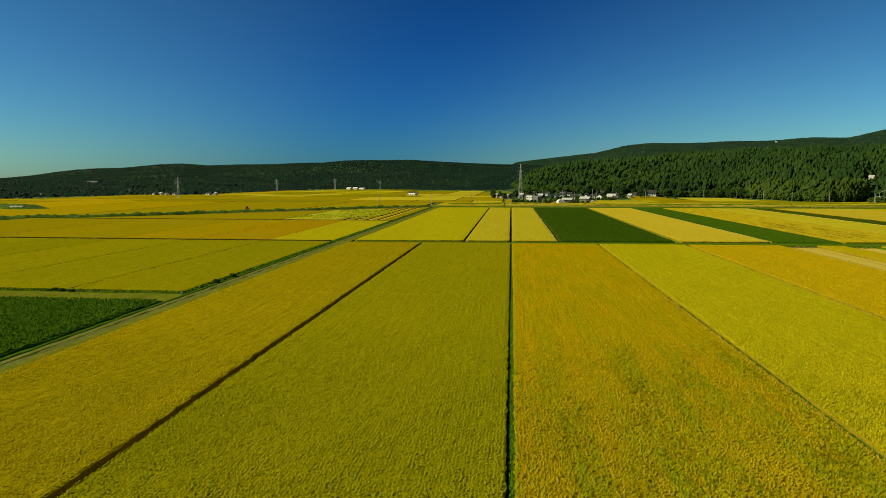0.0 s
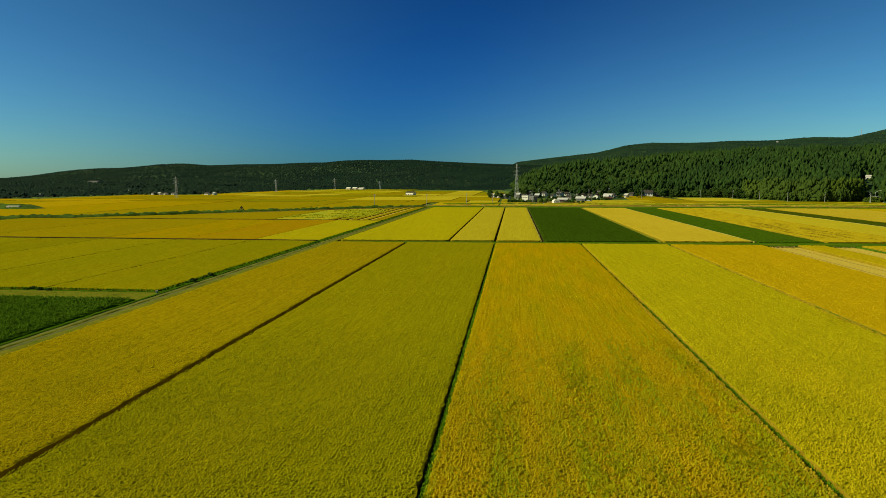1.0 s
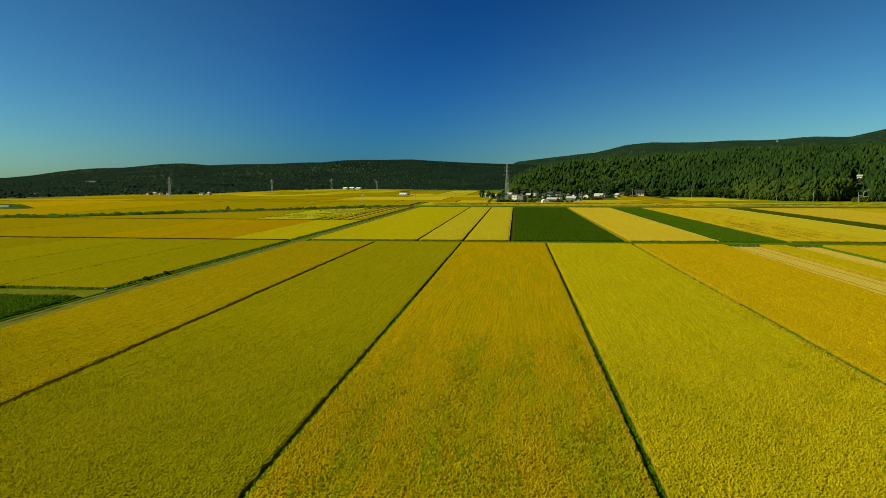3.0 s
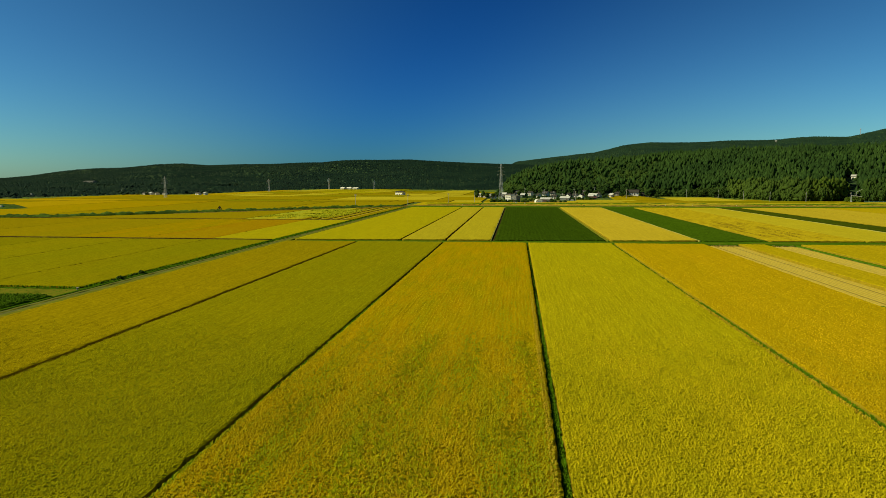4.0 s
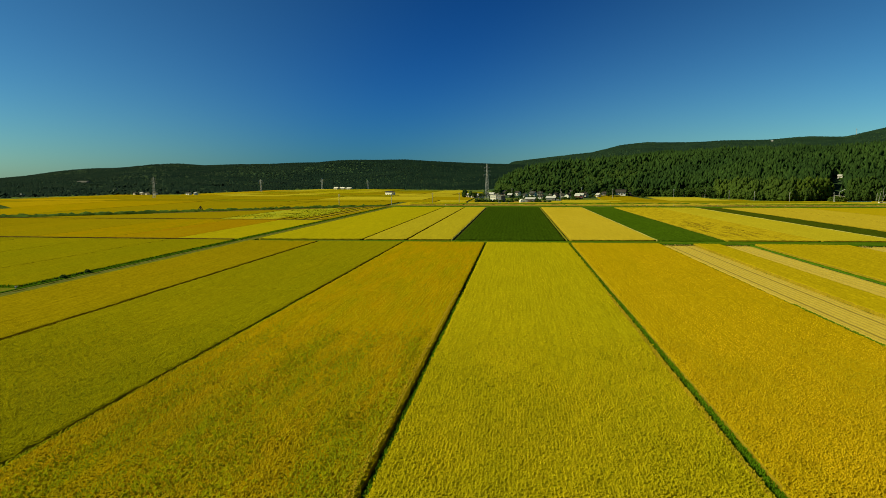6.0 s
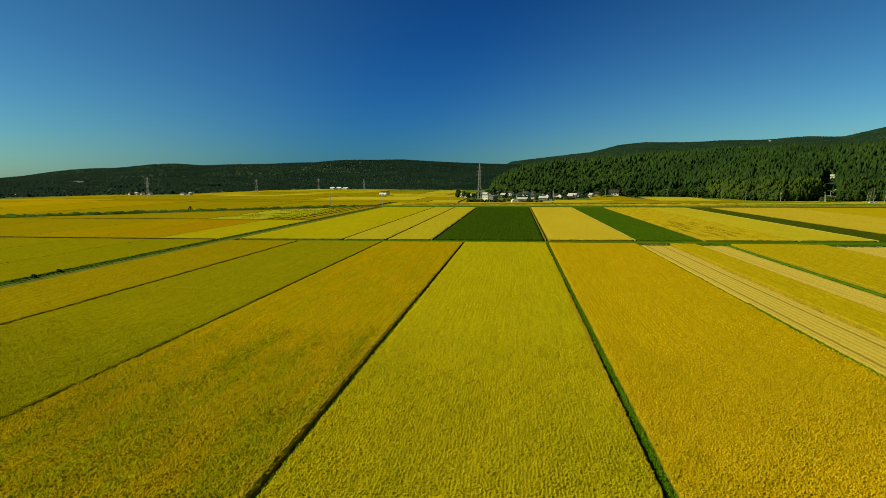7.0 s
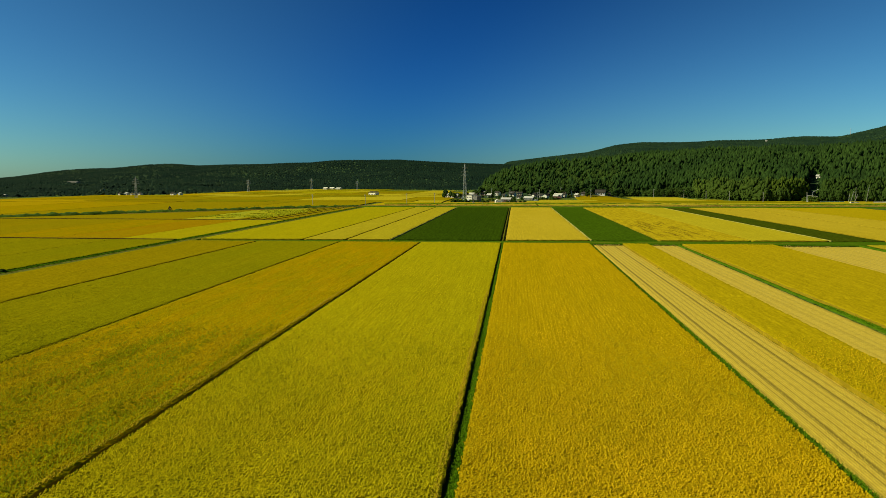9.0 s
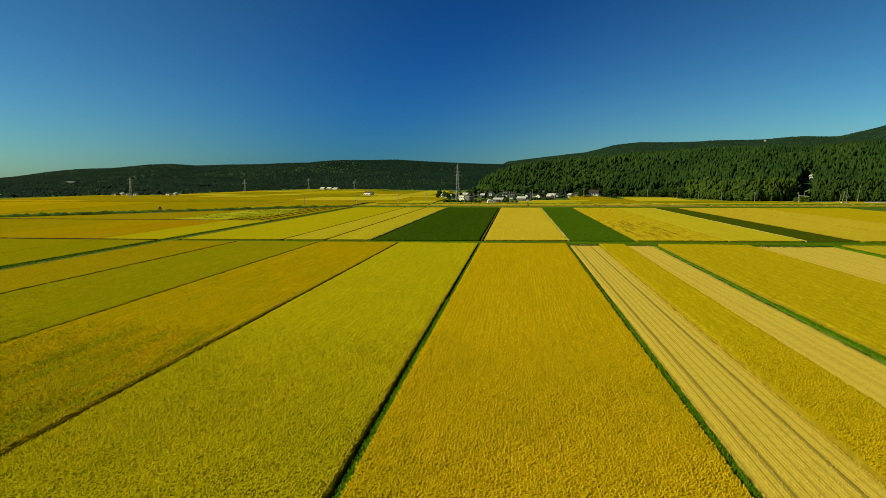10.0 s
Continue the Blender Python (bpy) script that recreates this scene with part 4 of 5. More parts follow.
def greenhouse(x, y, w, length, h, turn):
    ob = empty("greenhouse", x, y, land_at(x, y), turn, "white arched vinyl greenhouse beside the sheds", "greenhouse")
    bm = bmesh.new()
    k = 12
    rows = [[bm.verts.new((w / 2 * math.cos(math.pi * i / k), yy, h * (0.35 + 0.65 * math.sin(math.pi * i / k)) if 0 < i < k else -0.3)) for i in range(k + 1)] for yy in (-length / 2, length / 2)]
    for i in range(k):
        bm.faces.new((rows[0][i], rows[0][i + 1], rows[1][i + 1], rows[1][i]))
    for r in rows:
        bm.faces.new(r)
    bmesh.ops.recalc_face_normals(bm, faces=bm.faces)
    part("cover", bm, W, ob)
    part("door", box(-1.0, 1.0, -length / 2 - 0.08, -length / 2 + 0.02, 0, 2.2, 0.03), steel_mat, ob)
    for yy in (-length / 2 - 0.03, 0, length / 2 + 0.03):
        bm = bmesh.new()
        for i in range(k):
            a, b = math.pi * i / k, math.pi * (i + 1) / k
            p = [((w / 2 + o) * math.cos(t), (h + o) * (0.35 + 0.65 * math.sin(t))) for t in (a, b) for o in (0.0, 0.12)]
            q = [bm.verts.new((px, yy + e, pz)) for e in (-0.06, 0.06) for px, pz in p]
            for f in ((1, 3, 7, 5), (0, 1, 3, 2), (4, 5, 7, 6)):
                bm.faces.new([q[j] for j in f])
        part("hoop", bm, steel_mat, ob)


for x, y, w, a, wall, roof in ((-19, 820, 6, -30, W, PR), (-11, 802, 5, -40, W, DR), (-4, 790, 6, -25, G, PR), (0.5, 776, 5, -35, W, DR), (94, 768, 6.5, -38, W, DR), (86, 766, 5, 40, W, DR), (111, 758, 7, -30, W, PR), (69, 752, 7, -20, W, DR), (88, 780, 5, -35, B2, DR), (122, 782, 6, -45, W, DR), (136, 776, 5, -40, W, PR), (103, 786, 5, -30, B2, DR), (52, 768, 5, -50, W, DR), (34, 772, 6, -20, G, PR), (18, 770, 5, -30, B2, DR), (146, 800, 6, -30, G, DR)):
    tone = "white" if wall is W else "grey" if wall is G else "dark boarded"
    house(x, y, w, 6, 3.4, 1.7, a, wall, roof, "small " + tone + " village house with a garden", 2)
warehouse()
greenhouse(47.5, 648, 6.0, 10, 3.6, 8)


# ---- masts, poles, small structures ----
def strut(bm, a, b, t):
    a, b = Vector(a), Vector(b)
    m = (b - a).to_track_quat("Z", "Y").to_matrix().to_4x4()
    r = bmesh.ops.create_cube(bm, size=1.0)
    bmesh.ops.scale(bm, vec=(t, t, (b - a).length), verts=r["verts"])
    bmesh.ops.transform(bm, matrix=Matrix.Translation((a + b) / 2) @ m, verts=r["verts"])


def one_strut(a, b, t):
    bm = bmesh.new()
    strut(bm, a, b, t)
    return bm


def pylon(x, y, height, turn, thick, base=2.6):
    ob = empty("transmission_tower", x, y, land_at(x, y) - 0.2, turn, "grey steel lattice transmission tower standing in the fields", "pylon", "line of pylons")

    def half(z):
        return base * (1 - z / height) ** 0.9 * 0.92 + 0.35
    zs = [0, 0.16, 0.30, 0.43, 0.55, 0.66, 0.76, 0.86, 0.95, 1.0] if height > 30 else [0, 0.25, 0.47, 0.68, 0.86, 1.0]
    corners = ((1, 1), (-1, 1), (-1, -1), (1, -1))
    for cx, cy in corners:
        bm = bmesh.new()
        for a, b in zip(zs, zs[1:]):
            ha, hb = half(a * height), half(b * height)
            strut(bm, (cx * ha, cy * ha, a * height), (cx * hb, cy * hb, b * height), thick)
        part("leg", bm, steel_mat, ob)
    for k in range(4):
        (ax, ay), (bx, by) = corners[k], corners[(k + 1) % 4]
        for a, b in zip(zs, zs[1:]):
            ha, hb = half(a * height), half(b * height)
            part("brace", one_strut((ax * ha, ay * ha, a * height), (bx * hb, by * hb, b * height), thick * 0.5), steel_mat, ob)
            part("brace", one_strut((bx * ha, by * ha, a * height), (ax * hb, ay * hb, b * height), thick * 0.5), steel_mat, ob)
            part("girt", one_strut((ax * hb, ay * hb, b * height), (bx * hb, by * hb, b * height), thick * 0.5), steel_mat, ob)
    for frac, reach in ((0.70, 3.4), (0.80, 3.0), (0.90, 2.6)):
        z = frac * height
        for s in (-1, 1):
            bm = bmesh.new()
            tip = (s * (half(z) + reach), 0, z + 0.3)
            strut(bm, (s * half(z), -0.3, z), tip, thick * 1.3)
            strut(bm, (s * half(z), 0.3, z + 1.2), tip, thick * 0.9)
            arm = part("crossarm", bm, steel_mat, ob)
            part("insulator", one_strut(tip, (tip[0], 0, z - 1.0), thick * 0.6), concrete_mat, arm)
    part("peak", one_strut((0, 0, height), (0, 0, height + 1.2), thick * 0.7), steel_mat, ob)


pylon(9.6, 707, 39.5, 25, 0.15, 1.6)
pylon(-401, 760, 26.0, 55, 0.16, 1.2)
pylon(-422, 1155, 23.0, 10, 0.24, 1.3)
pylon(-382, 1405, 25.0, 10, 0.26, 1.3)
pylon(-295, 1470, 20.0, 10, 0.26, 1.2)


def ridge_mast(x, y, h):
    ob = empty("radio_mast", x, y, land_at(x, y), 0, "thin grey radio mast on the distant ridge", "radio mast")
    part("shaft", one_strut((0, 0, -1), (0, 0, h), 1.3), steel_mat, ob)
    part("crossarm", one_strut((-4, 0, h * 0.85), (4, 0, h * 0.85), 0.8), steel_mat, ob)
    part("hut", box(2, 8, -3, 3, -1, 5, 0.2), concrete_mat, ob)


ridge_mast(1653, 3367, 34)


def utility_pole():
    ob = empty("utility_pole", 0, 0, 0, 0, "grey concrete utility pole with a crossarm beside the road", "utility pole", "roadside poles")
    bm = bmesh.new()
    bmesh.ops.create_cone(bm, cap_ends=True, segments=10, radius1=0.24, radius2=0.15, depth=10.6)
    bmesh.ops.translate(bm, vec=(0, 0, 5.0), verts=bm.verts)
    part("pole", bm, concrete_mat, ob)
    for z in (9.7, 8.8):
        arm = part("crossarm", box(-0.9, 0.9, -0.07, 0.07, z - 0.07, z + 0.07, 0.02), steel_mat, ob)
        for x in (-0.8, 0.0, 0.8):
            bm = bmesh.new()
            bmesh.ops.create_cone(bm, cap_ends=True, segments=8, radius1=0.08, radius2=0.05, depth=0.25)
            bmesh.ops.translate(bm, vec=(x, 0, z + 0.19), verts=bm.verts)
            part("insulator", bm, white_wall_mat, arm)
    return ob


first_pole = utility_pole()
POLES = ((-113, 557), (-69.5, 573), (-36.4, 601), (-13.7, 628), (193, 854), (238, 850), (267, 818), (277, 760), (285, 705), (309, 678), (348, 673), (88, 700), (150, 760), (24, 625), (66, 706), (58, 760), (92, 765), (36, 780), (118, 790))
for k, (x, y) in enumerate(POLES):
    m = pose(x, y, land_at(x, y), 0, 0, (k * 37) % 60)
    if k == 0:
        first_pole.matrix_world = m
    else:
        copy_thing(first_pole, m)


def sluice_frame(x, y):
    ob = empty("sluice_frame", x, y, land_at(x, y) + 0.5, 20, "dark timber A-frame of a sluice on the creek bank", "sluice frame")
    for a, b in (((-2.7, 0, -1.0), (0, 0, 3.6)), ((2.7, 0, -1.0), (0, 0, 3.6)), ((-0.8, 1.9, -1.0), (0, 0, 3.6)), ((0.8, -1.9, -1.0), (0, 0, 3.6))):
        part("leg", one_strut(a, b, 0.42), dark_roof_mat, ob)
    part("crossbar", one_strut((-1.1, 0, 0.9), (1.1, 0, 0.9), 0.28), dark_roof_mat, ob)
    part("gate_plate", box(-0.95, 0.95, -0.1, 0.1, -0.9, 0.7, 0.03), wood_wall_mat, ob)


sluice_frame(-185.5, 447)


def pump_box(x, y, w, h, label, wall=white_wall_mat, cap=pale_roof_mat):
    ob = empty("pump_box", x, y, land_at(x, y), 10, label, "pump box")
    part("body", box(-w / 2, w / 2, -w / 2, w / 2, -0.2, h, 0.05), wall, ob)
    part("lid", box(-w / 2 - 0.1, w / 2 + 0.1, -w / 2 - 0.1, w / 2 + 0.1, h, h + 0.12, 0.03), cap, ob)
    part("hatch", box(-w / 4, w / 4, -w / 2 - 0.04, -w / 2 + 0.02, 0.2, h * 0.8, 0.02), steel_mat, ob)


pump_box(-180, 452, 1.4, 1.9, "small pale concrete pump box on the creek bank")
pump_box(-64.6, 121.6, 0.3, 0.65, "small grey concrete water valve box at the field corner", concrete_mat, concrete_mat)
pump_box(26, 604, 1.8, 1.6, "small white pump box beside the canal")
pump_box(34, 612, 1.0, 1.2, "small white pump box beside the canal")


def street_lamp(x, y):
    ob = empty("street_lamp", x, y, land_at(x, y), -60, "grey street lamp with a slanting arm at the road", "street lamp")
    part("pole", one_strut((0, 0, -0.2), (0, 0, 10.5), 0.2), steel_mat, ob)
    part("arm", one_strut((0, 0, 10.4), (5.0, 0, 12.6), 0.16), steel_mat, ob)
    part("lamp_head", box(4.4, 6.0, -0.25, 0.25, 12.6, 12.85, 0.05), pale_roof_mat, ob)


def barrier(x, y):
    ob = empty("barrier", x, y, land_at(x, y), -8, "white boom barrier on a grey post beside the road", "barrier")
    part("post", one_strut((0, 0, -0.2), (0, 0, 7.8), 0.22), steel_mat, ob)
    part("boom", one_strut((-0.6, 0, 7.3), (9.0, 0, 6.0), 0.26), white_wall_mat, ob)
    part("base_box", box(-0.5, 0.5, -0.5, 0.5, -0.2, 1.6, 0.05), steel_mat, ob)


barrier(350, 676)
street_lamp(358, 684)
for x, y, h, lean in ((384, 668, 10, 6), (387, 670, 12, 12), (389.5, 668, 9, 18), (391.5, 671, 15, 2), (401, 670, 17, 8)):
    ob = empty("bare_pole", x, y, land_at(x, y), 0, "pale bare pole leaning beside the road", "pole", "leaning poles")
    bm = bmesh.new()
    bmesh.ops.create_cone(bm, cap_ends=True, segments=7, radius1=0.20, radius2=0.09, depth=h + 1)
    bmesh.ops.translate(bm, vec=(0, 0, h / 2 - 0.5), verts=bm.verts)
    bmesh.ops.rotate(bm, verts=bm.verts, matrix=Matrix.Rotation(radians(lean), 3, "Y"))
    part("shaft", bm, concrete_mat, ob)
    part("bracket", one_strut((h * 0.7 * math.sin(radians(lean)) - 0.8, 0, h * 0.7 * math.cos(radians(lean))), (h * 0.7 * math.sin(radians(lean)) + 0.8, 0, h * 0.7 * math.cos(radians(lean))), 0.15), steel_mat, ob)


def guard_wall(x0, x1, y, h, mat, label, name):
    ob = empty(name, (x0 + x1) / 2, y, land_at((x0 + x1) / 2, y), 0, label, name.replace("_", " "))
    half = (x1 - x0) / 2
    part("panel", box(-half, half, -0.12, 0.12, 0.25, h, 0.03), mat, ob)
    k = max(2, int((x1 - x0) / 4))
    for i in range(k + 1):
        px = -half + 2 * half * i / k
        part("post", box(px - 0.1, px + 0.1, -0.2, -0.125, -0.3, h + 0.15, 0.02), steel_mat, ob)


guard_wall(405, 445, 664, 1.5, white_wall_mat, "long low white roadside wall", "roadside_wall")
guard_wall(362, 384, 676, 1.5, plain("green_mesh", (0.06, 0.14, 0.10), (0.10, 0.20, 0.15), 2.0), "low green mesh fence beside the road", "mesh_fence")


def vehicle(x, y, turn, mat, label, van=False):
    ob = empty("car", x, y, land_at(x, y), turn, label, "car", "parked vehicles")
    part("body", box(-2.1, 2.1, -0.85, 0.85, 0.35, 0.95, 0.15), mat, ob)
    part("cabin", box(-1.9 if van else -1.2, 1.3, -0.75, 0.75, 0.95, 1.75 if van else 1.45, 0.15), mat, ob)
    part("windscreen", box(1.28, 1.36, -0.65, 0.65, 1.0, 1.4), glass_mat, ob)
    for s in (-1, 1):
        part("side_window", box(-0.9, 1.0, s * 0.76 - 0.02, s * 0.76 + 0.02, 1.02, 1.38), glass_mat, ob)
        part("headlight", box(2.06, 2.14, s * 0.6 - 0.15, s * 0.6 + 0.15, 0.6, 0.8), pale_roof_mat, ob)
        for wx in (-1.3, 1.3):
            bm = bmesh.new()
            bmesh.ops.create_cone(bm, cap_ends=True, segments=14, radius1=0.33, radius2=0.33, depth=0.22, matrix=Matrix.Translation((wx, s * 0.78, 0.33)) @ Matrix.Rotation(radians(90), 4, "X"))
            wheel = part("wheel", bm, dark_roof_mat, ob)
            bm = bmesh.new()
            bmesh.ops.create_cone(bm, cap_ends=True, segments=10, radius1=0.18, radius2=0.18, depth=0.24, matrix=Matrix.Translation((wx, s * 0.78, 0.33)) @ Matrix.Rotation(radians(90), 4, "X"))
            part("rim", bm, steel_mat, wheel)


vehicle(378, 648, 10, white_wall_mat, "white car parked beside the far road", True)
vehicle(383.5, 650, 170, white_wall_mat, "white car parked beside the far road")
vehicle(63, 656, 20, white_wall_mat, "white car parked by the sheds", True)
vehicle(86, 712, -30, pale_roof_mat, "silver car parked by the barn")


# ---- trees and shrubs ----
def crown_mesh(name, seed, wide, lobes, clumps, mat, size=0.055):
    v, f = leaf_crown(seed, wide, lobes, clumps, size)
    return mesh_from(name, v, f, mat)


CROWNS = [crown_mesh("crown", 40 + k, 0.42, 9, 280, broad_mat) for k in range(3)]
TALL = [crown_mesh("crown", 50 + k, 0.24, 8, 220, cedar_mat) for k in range(2)]
SHRUBS = [crown_mesh("leaves", 60 + k, 0.72, 11, 340, bush_mat, 0.125) for k in range(3)]
DARK_SHRUBS = [crown_mesh("leaves", 70 + k, 0.72, 10, 280, broad_mat, 0.13) for k in range(2)]
EDGE = [crown_mesh("crown", 80 + k, 0.72, 11, 340, edge_mat, 0.125) for k in range(3)]


def trunk_mesh():
    bm = bmesh.new()
    bmesh.ops.create_cone(bm, cap_ends=True, segments=7, radius1=0.028, radius2=0.008, depth=0.75)
    bmesh.ops.translate(bm, vec=(0, 0, 0.36), verts=bm.verts)
    for k in range(4):
        a = k * 1.7
        strut(bm, (0, 0, 0.25 + 0.08 * k), (0.2 * math.cos(a), 0.2 * math.sin(a), 0.42 + 0.1 * k), 0.012)
    me = bpy.data.meshes.new("trunk")
    bm.to_mesh(me)
    bm.free()
    me.materials.append(trunk_mat)
    return me


TRUNK = trunk_mesh()


def tree(x, y, h, crown, label, turn=0.0, wide=1.0):
    ob = empty("tree", x, y, land_at(x, y) - 0.15, turn, label, "tree", "trees at the wood edge")
    for name, me in (("trunk", TRUNK), ("crown", crown)):
        p = put(new(name, me), ob)
        p.scale = (h * wide, h * wide, h)
    return ob


def shrub(x, y, h, leaves, label, turn=0.0):
    ob = empty("shrub", x, y, land_at(x, y) - h * 0.22, turn, label, "shrub", "shrubs")
    p = put(new("leaves", leaves), ob)
    p.scale = (h, h, h)
    return ob


tr = random.Random(11)
for k in range(76):
    az = 13.5 + (k % 38) * 0.485 + (0.24 if k > 37 else 0)
    if 24.15 < az < 25.6:
        continue
    back = 12 if k > 37 else 0
    r = np.interp(az, [13.5, 15, 17.4, 19.2, 22.4, 24.6, 32], [885, 874, 820, 778, 757, 790, 796]) + back + tr.uniform(-2, 6)
    x, y = HUB[0] + r * math.sin(radians(az)), HUB[1] + r * math.cos(radians(az))
    sunny = 22.0 < az < 24.9 and (back or k % 3 == 0)
    low = az > 16.5
    h = tr.uniform(10, 14) + (9 if back else 0) if low else tr.uniform(9, 14)
    crown = SHRUBS[k % 3] if sunny else EDGE[k % 3] if low and 16.5 < az < 25 else DARK_SHRUBS[k % 2] if low else CROWNS[k % 3]
    tree(x, y, h, crown, "sunlit yellow-green broadleaf tree at the wood edge" if sunny else "green broadleaf tree at the wood edge", tr.uniform(0, 360), 0.62 if low else 1.0)
for k in range(90):
    x, y = tr.uniform(-25, 195), tr.uniform(772, 850)
    if abs(x - 172) < 15 and y < 820:
        continue
    tall = k % 3 == 0
    tree(x, y, tr.uniform(9, 15) if tall else tr.uniform(5, 9), TALL[k % 2] if tall else CROWNS[k % 3], "dark green garden conifer among the houses" if tall else "green garden tree among the houses", tr.uniform(0, 360))
for k in range(48):
    x, y = tr.uniform(8, 128), tr.uniform(732, 772)
    if abs(x - 111) < 8 and y < 752 or abs(x - 98) < 6 and y < 756:
        continue
    tree(x, y, tr.uniform(2.4, 4.6), CROWNS[k % 3], "green garden tree in front of the village houses", tr.uniform(0, 360))
for x, y, h in ((155, 812, 9), (159, 826, 12), (181, 808, 8), (186, 814, 11), (190, 822, 13)):
    tree(x, y, h, TALL[int(x) % 2], "dark green conifer beside the farmhouse", x * 7.0, 1.3)
for k in range(9):
    shrub(2 + k * 4.3 + tr.uniform(-1, 1), 646 + tr.uniform(-2, 2), tr.uniform(3.2, 4.8), DARK_SHRUBS[k % 2], "round dark green shrub in front of the warehouse", tr.uniform(0, 360))
for k in range(12):
    shrub(72 + k * 3.4 + tr.uniform(-1, 1), 733 + tr.uniform(-4, 6), tr.uniform(2.4, 4.2), DARK_SHRUBS[k % 2], "dark green hedge bush before the houses", tr.uniform(0, 360))
for k in range(8):
    shrub(30 + k * 5.0 + tr.uniform(-2, 2), 700 + tr.uniform(-10, 16), tr.uniform(2.4, 4.0), DARK_SHRUBS[k % 2], "dark green hedge bush in the farmyard", tr.uniform(0, 360))
for k in range(5):
    shrub(57 + k * 4 + tr.uniform(-1, 1), 650 + tr.uniform(-1.5, 1.5), tr.uniform(2.4, 3.6), DARK_SHRUBS[k % 2], "dark green shrub beside the sheds", tr.uniform(0, 360))
for x, y, h in ((357, 686, 7.0), (361, 684, 5.5), (364, 687, 5.0), (354, 690, 6.0)):
    shrub(x, y, h, SHRUBS[1], "bright yellow-green bush beside the road", tr.uniform(0, 360))
for k in range(40):
    x = -470 + k * 10.2 + tr.uniform(-4, 4)
    shrub(x, bank_y(x) + tr.uniform(-2, 3), tr.uniform(1.2, 2.6), SHRUBS[k % 3] if k % 4 == 0 else DARK_SHRUBS[k % 2], "low weedy bush on the creek bank", tr.uniform(0, 360))
for k in range(7):
    shrub(-94 + k * 0.9, 122.8 + tr.uniform(-0.3, 0.3), tr.uniform(0.7, 1.2), DARK_SHRUBS[k % 2], "small dark weed clump on the levee", tr.uniform(0, 360))
for k in range(10):
    shrub(-64.6 + tr.uniform(-0.3, 0.3), 125 + k * 2.2, tr.uniform(0.7, 1.3), DARK_SHRUBS[k % 2], "small dark weed clump on the drain bank", tr.uniform(0, 360))

def marker_post(x, y):
    ob = empty("marker_post", x, y, land_at(x, y), 0, "small white marker post on the canal bank", "marker post", "canal posts")
    part("post", box(-0.11, 0.11, -0.11, 0.11, -0.3, 1.5, 0.02), white_wall_mat, ob)
    part("cap", box(-0.15, 0.15, -0.15, 0.15, 1.5, 1.62, 0.03), concrete_mat, ob)


for x, y in ((150, 562), (156, 563), (172, 563), (208, 566), (236, 566), (262, 566), (44, 560), (-20, 562), (120, 562)):
    marker_post(x, y)

# a grassy mound at the far west with a pale cover on it
mound = tagged(ribbon("mound", [(-480, 470), (-430, 478), (-390, 474), (-345, 460)], 13, 3.0, weed_mat, 0.6, 2.0, 0.0, 8, 30.0), "grassy green mound in the western fields", "mound", kind="structure")
cover = empty("pale_cover", -370, 459, 1.6, 6, "pale sheet-covered heap on the grassy mound", "cover")
part("sheet", box(-5, 5, -1.5, 1.5, -0.8, 0.7, 0.4), white_wall_mat, cover)
part("edging", box(-5.2, 5.2, -1.7, 1.7, -1.0, -0.78, 0.08), wood_wall_mat, cover)


# straw and clods left at the ends of the harvested plots
straw_clod_mat = plain("straw_clods", (0.09, 0.08, 0.012), (0.30, 0.24, 0.05), 0.9)


def heaps(x0, x1, y, count):
    xs, ys = rng.uniform(x0, x1, count), y + rng.normal(0, 0.8, count)
    v, f = lump_tree(2, 5, 0.8)
    size = rng.uniform(0.2, 0.7, count)
    ob = scatter("straw_heaps", xs, ys, np.full(count, -0.95), size, (v, f), straw_clod_mat, "heaps of brown straw and clods at the field end", 1.3)
    ob["category"] = "straw"


heaps(92, 106, 230.6, 60)
heaps(108, 121, 231.0, 40)
heaps(155, 176, 231.6, 70)
# ---- plants of the near fields ----
def in_view(x, y):
    return (x > -0.86 * y - 3) & (x < 81 + 0.55 * y)


def near_plants(x0, x1, kind, parent, row=0.30, gap=0.155, far=94.0, full=50.0, z=-0.05, blades_each=3, height=0.14, width=0.085, droop=0.20):
    xs, ys = np.arange(x0 + 0.05, x1, row), np.arange(31.0, far, gap)
    x, y = (a.ravel() for a in np.meshgrid(xs, ys))
    loose = 0.28 if kind == "orange" else 0.12 if kind == "stubble" else 0.26 if kind == "amber" else 0.22
    x, y = x + rng.normal(0, row * loose, x.shape) + (0 if kind == "stubble" else 0.035) * wave2(x, y, 0.21, 2.0), y + rng.normal(0, gap * 0.5, y.shape)
    keep = in_view(x, y) & (rng.uniform(0, 1, x.shape) < np.clip((far - y) / (far - full), 0, 1))
    x, y = x[keep], y[keep]
    zz = z + 0.05 * wave2(x, y, 0.9, x0) + rng.uniform(-0.03, 0.03, x.shape)
    height *= {"gold": 0.45, "olive": 0.70, "amber": 0.82}.get(kind, 1.0)
    plants("rice_plants" if kind != "stubble" else "stubble_stalks", x, y, zz, ear[kind], blades_each, height, width, droop, parent)


for kind, x0, x1 in (("gold", -58.0, -32.08), ("olive", -31.02, -0.34), ("orange", 0.38, 29.62), ("lime", 30.40, 59.3), ("amber", 60.45, 91.0), ("amber", 102.7, 111.6), ("amber", 123.4, 154.5)):
    near_plants(x0, x1 - 0.15, kind, near_fields[x0])


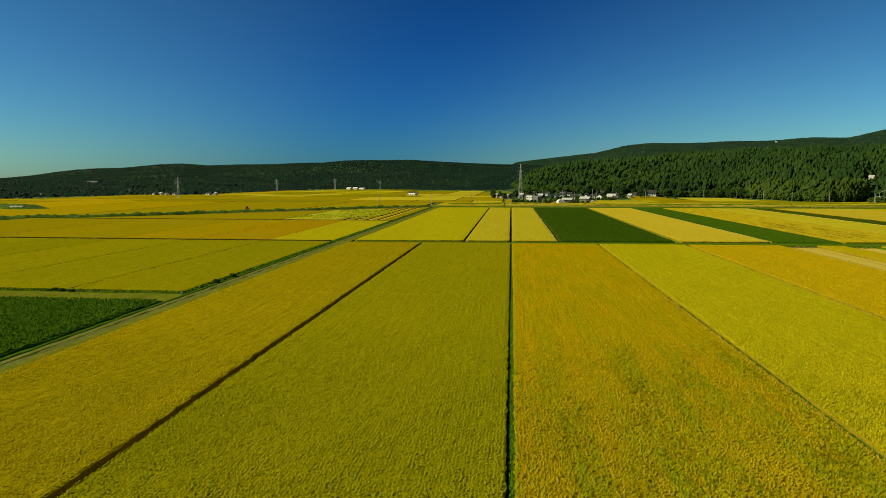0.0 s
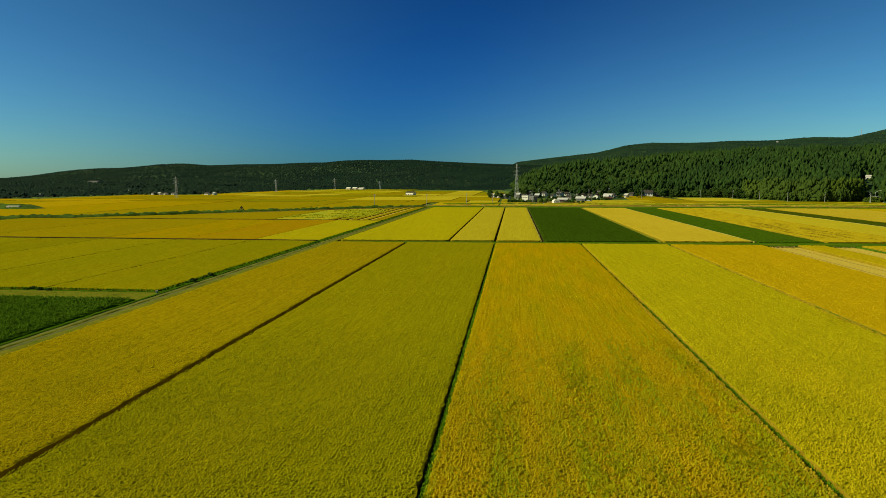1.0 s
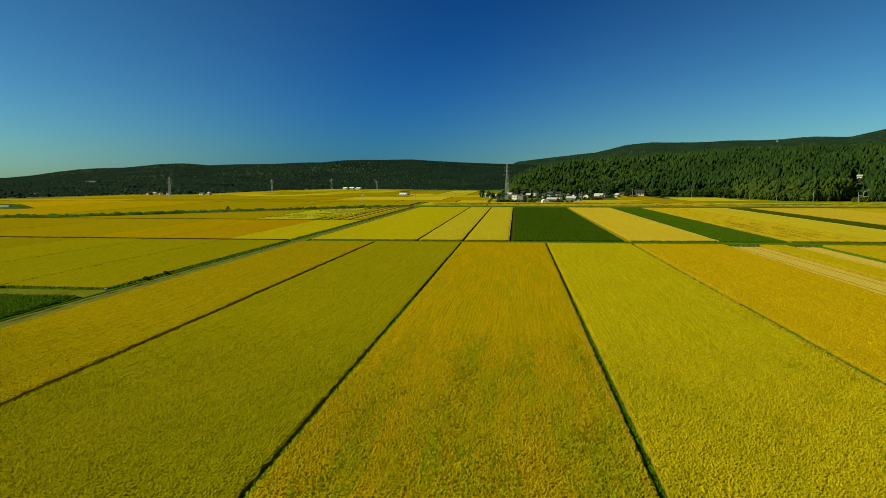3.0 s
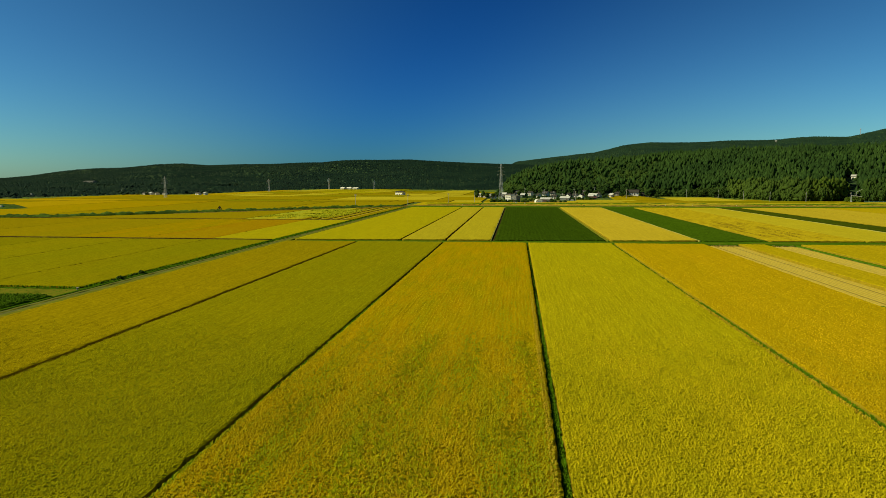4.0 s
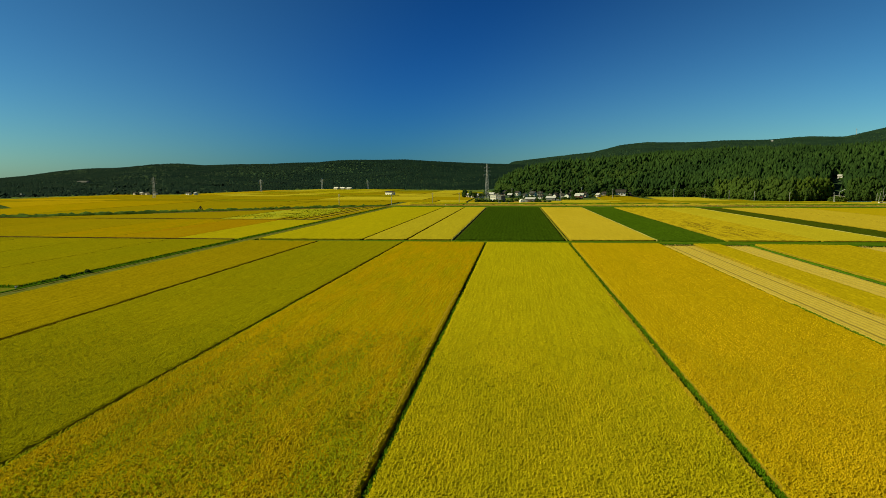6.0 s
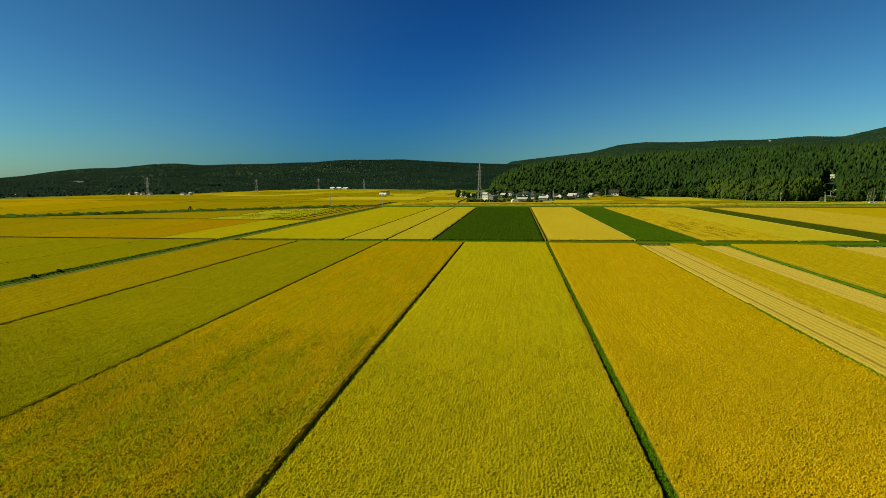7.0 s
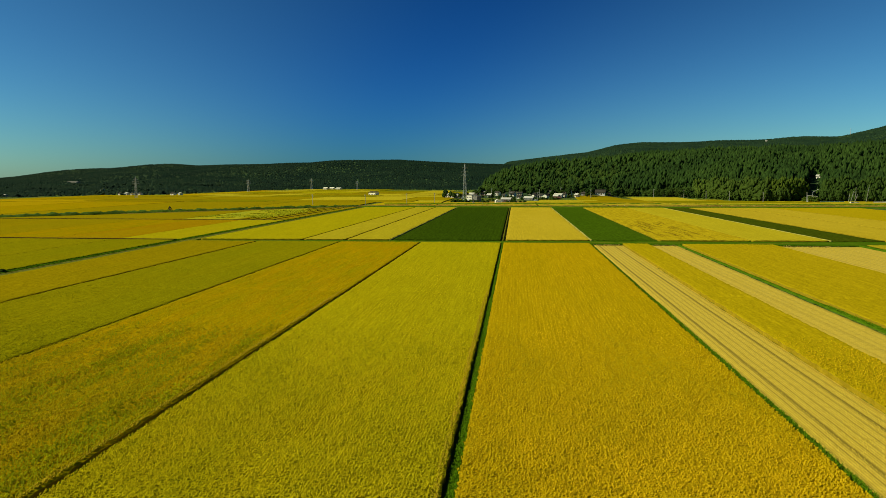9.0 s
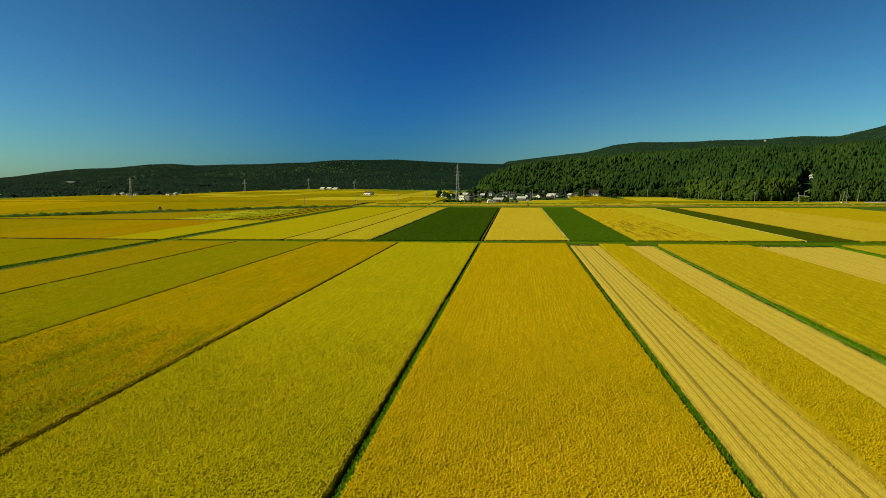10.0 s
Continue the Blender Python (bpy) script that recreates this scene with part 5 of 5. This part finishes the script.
def far_tufts(x0, x1, kind, parent, near=66.0, full=88.0, fade=112.0, far=200.0):
    """Coarser tufts for the farther part of a field, thinning out with distance."""
    xs, ys = np.arange(x0 + 0.2, x1 - 0.1, 0.62), np.arange(near, far, 0.55)
    x, y = (a.ravel() for a in np.meshgrid(xs, ys))
    x, y = x + rng.normal(0, 0.11, x.shape), y + rng.normal(0, 0.2, y.shape)
    share = np.clip((y - near) / (full - near), 0, 1) * np.clip((far - y) / (far - fade), 0, 1)
    keep = in_view(x, y) & (rng.uniform(0, 1, x.shape) < share) & (np.abs(y - 124.8 - 0.01 * x) > 0.45)
    x, y = x[keep], y[keep]
    plants("rice_plants", x, y, -0.06 + rng.uniform(-0.02, 0.02, x.shape), ear[kind], 2, 0.07 if kind == "olive" else 0.11, 0.13, 0.24, parent)


for kind, x0, x1 in (("olive", -31.02, -0.34), ("orange", 0.38, 29.62), ("lime", 30.40, 59.3), ("amber", 60.45, 91.0)):
    far_tufts(x0, x1, kind, near_fields[x0])
for x0, x1, field in ((58.7, 59.2, 30.40), (28.9, 29.45, 0.38)):
    near_plants(x0, x1, "tan", near_fields[field], 0.27, 0.20, 130.0, 110.0, -0.03)
for x0, x1 in ((92.4, 102.6), (111.7, 121.4)):
    near_plants(x0, x1, "stubble", stubble_fields[x0], 0.525, 0.17, 86.0, 50.0, -0.69, 2, 0.09, 0.05, 0.05)


def scatter_plants(name, x0, x1, y0, y1, per_m2, z, mat, n, height, width, droop, parent):
    k = int((x1 - x0) * (y1 - y0) * per_m2)
    x, y = rng.uniform(x0, x1, k), rng.uniform(y0, y1, k)
    q = in_view(x, y)
    x, y = x[q], y[q]
    plants(name, x, y, z + rng.uniform(-0.06, 0.06, len(x)), mat, n, height, width, droop, parent)


for x, half, top, grassy in LEVEES:
    if grassy:
        scatter_plants("grass", x - half, x + half, 31, 120, 45, top, grass_blade_mat, 2, 0.17, 0.06, 0.14, levee_at[x])
scatter_plants("bean_leaves", -112, -64.6, 58, 113, 10, -0.05, soy_blade_mat, 4, 0.20, 0.17, 0.22, bean_field)
scatter_plants("weeds", -65.0, -64.2, 123.5, 300, 5, -0.3, grass_blade_mat, 3, 0.26, 0.14, 0.25, farm_road)
scatter_plants("weeds", -110, -65, 122.3, 123.2, 10, -0.3, grass_blade_mat, 3, 0.28, 0.14, 0.2, farm_road)


# pale green clumps in the lodged plot
pale_weed_mat = blades("pale_weeds", [(0.0, (0.28, 0.29, 0.006)), (0.6, (0.40, 0.39, 0.010)), (1.0, (0.52, 0.48, 0.020))])
k = 2600
cx, cy = rng.uniform(-126, -84, 46), rng.uniform(372, 470, 46)
pick = rng.integers(0, 46, k)
wx, wy = cx[pick] + rng.normal(0, 2.6, k), cy[pick] + rng.normal(0, 2.2, k)
ok = wy < 575 + 0.94 * wx
plants("pale_weeds", wx[ok], wy[ok], np.full(int(ok.sum()), -0.02), pale_weed_mat, 4, 0.30, 0.6, 1.0, weedy_field)

# brown streaks where the rice of one northern plot has gone down
brown_rice_mat = blades("brown_rice", [(0.0, (0.200, 0.135, 0.005)), (0.6, (0.290, 0.205, 0.008)), (1.0, (0.380, 0.275, 0.012))])
k = 1500
cx, cy = rng.uniform(121, 141, 48), rng.uniform(252, 345, 48)
pick = rng.integers(0, 48, k)
plants("lodged_rice", cx[pick] + rng.normal(0, 0.2, k), cy[pick] + rng.normal(0, 4.5, k), np.full(k, -0.04), brown_rice_mat, 2, 0.16, 0.2, 0.36, north_fields[118.5])

# lodged green swirls in the orange-gold field, mostly along one seeding line
green_rice_mat = blades("green_rice", [(0.0, (0.290, 0.290, 0.0024)), (0.6, (0.375, 0.355, 0.0034)), (1.0, (0.480, 0.420, 0.0050))])


def lodged(line, spread, y0, y1, swirls, count, wide, seed):
    r = np.random.default_rng(seed)
    cy = y0 + (y1 - y0) * r.uniform(0, 1, swirls) ** 1.5
    cx = line + r.normal(0, spread, swirls)
    pick = r.integers(0, swirls, count)
    x, y = cx[pick] + r.normal(0, wide, count), cy[pick] + r.normal(0, 2.4, count)
    ok = (x > 1) & (x < 28.8) & (y > 31)
    x, y = x[ok], y[ok]
    sway = np.random.default_rng(seed + 1).uniform(0, 6.28, swirls)[pick][ok]
    for k in range(4):
        q = (sway > k * 1.57) & (sway <= k * 1.57 + 1.57)
        plants("lodged_rice", x[q], y[q], np.full(int(q.sum()), 0.02), green_rice_mat, 3, 0.15, 0.085, 0.42, near_fields[0.38], 1.2 + k * 0.7)


lodged(13.6, 0.9, 33, 88, 80, 1400, 0.6, 3)
lodged(5.0, 0.8, 33, 62, 16, 400, 0.6, 8)
lodged(25.8, 0.9, 33, 56, 12, 400, 0.7, 12)
lodged(27.6, 0.5, 56, 90, 12, 420, 0.5, 15)
lodged(18.5, 1.6, 34, 54, 12, 360, 0.8, 18)
scatter_plants("weeds", -140, -66, 115, 122, 1.2, -0.50, grass_blade_mat, 3, 0.09, 0.12, 0.2, farm_road)
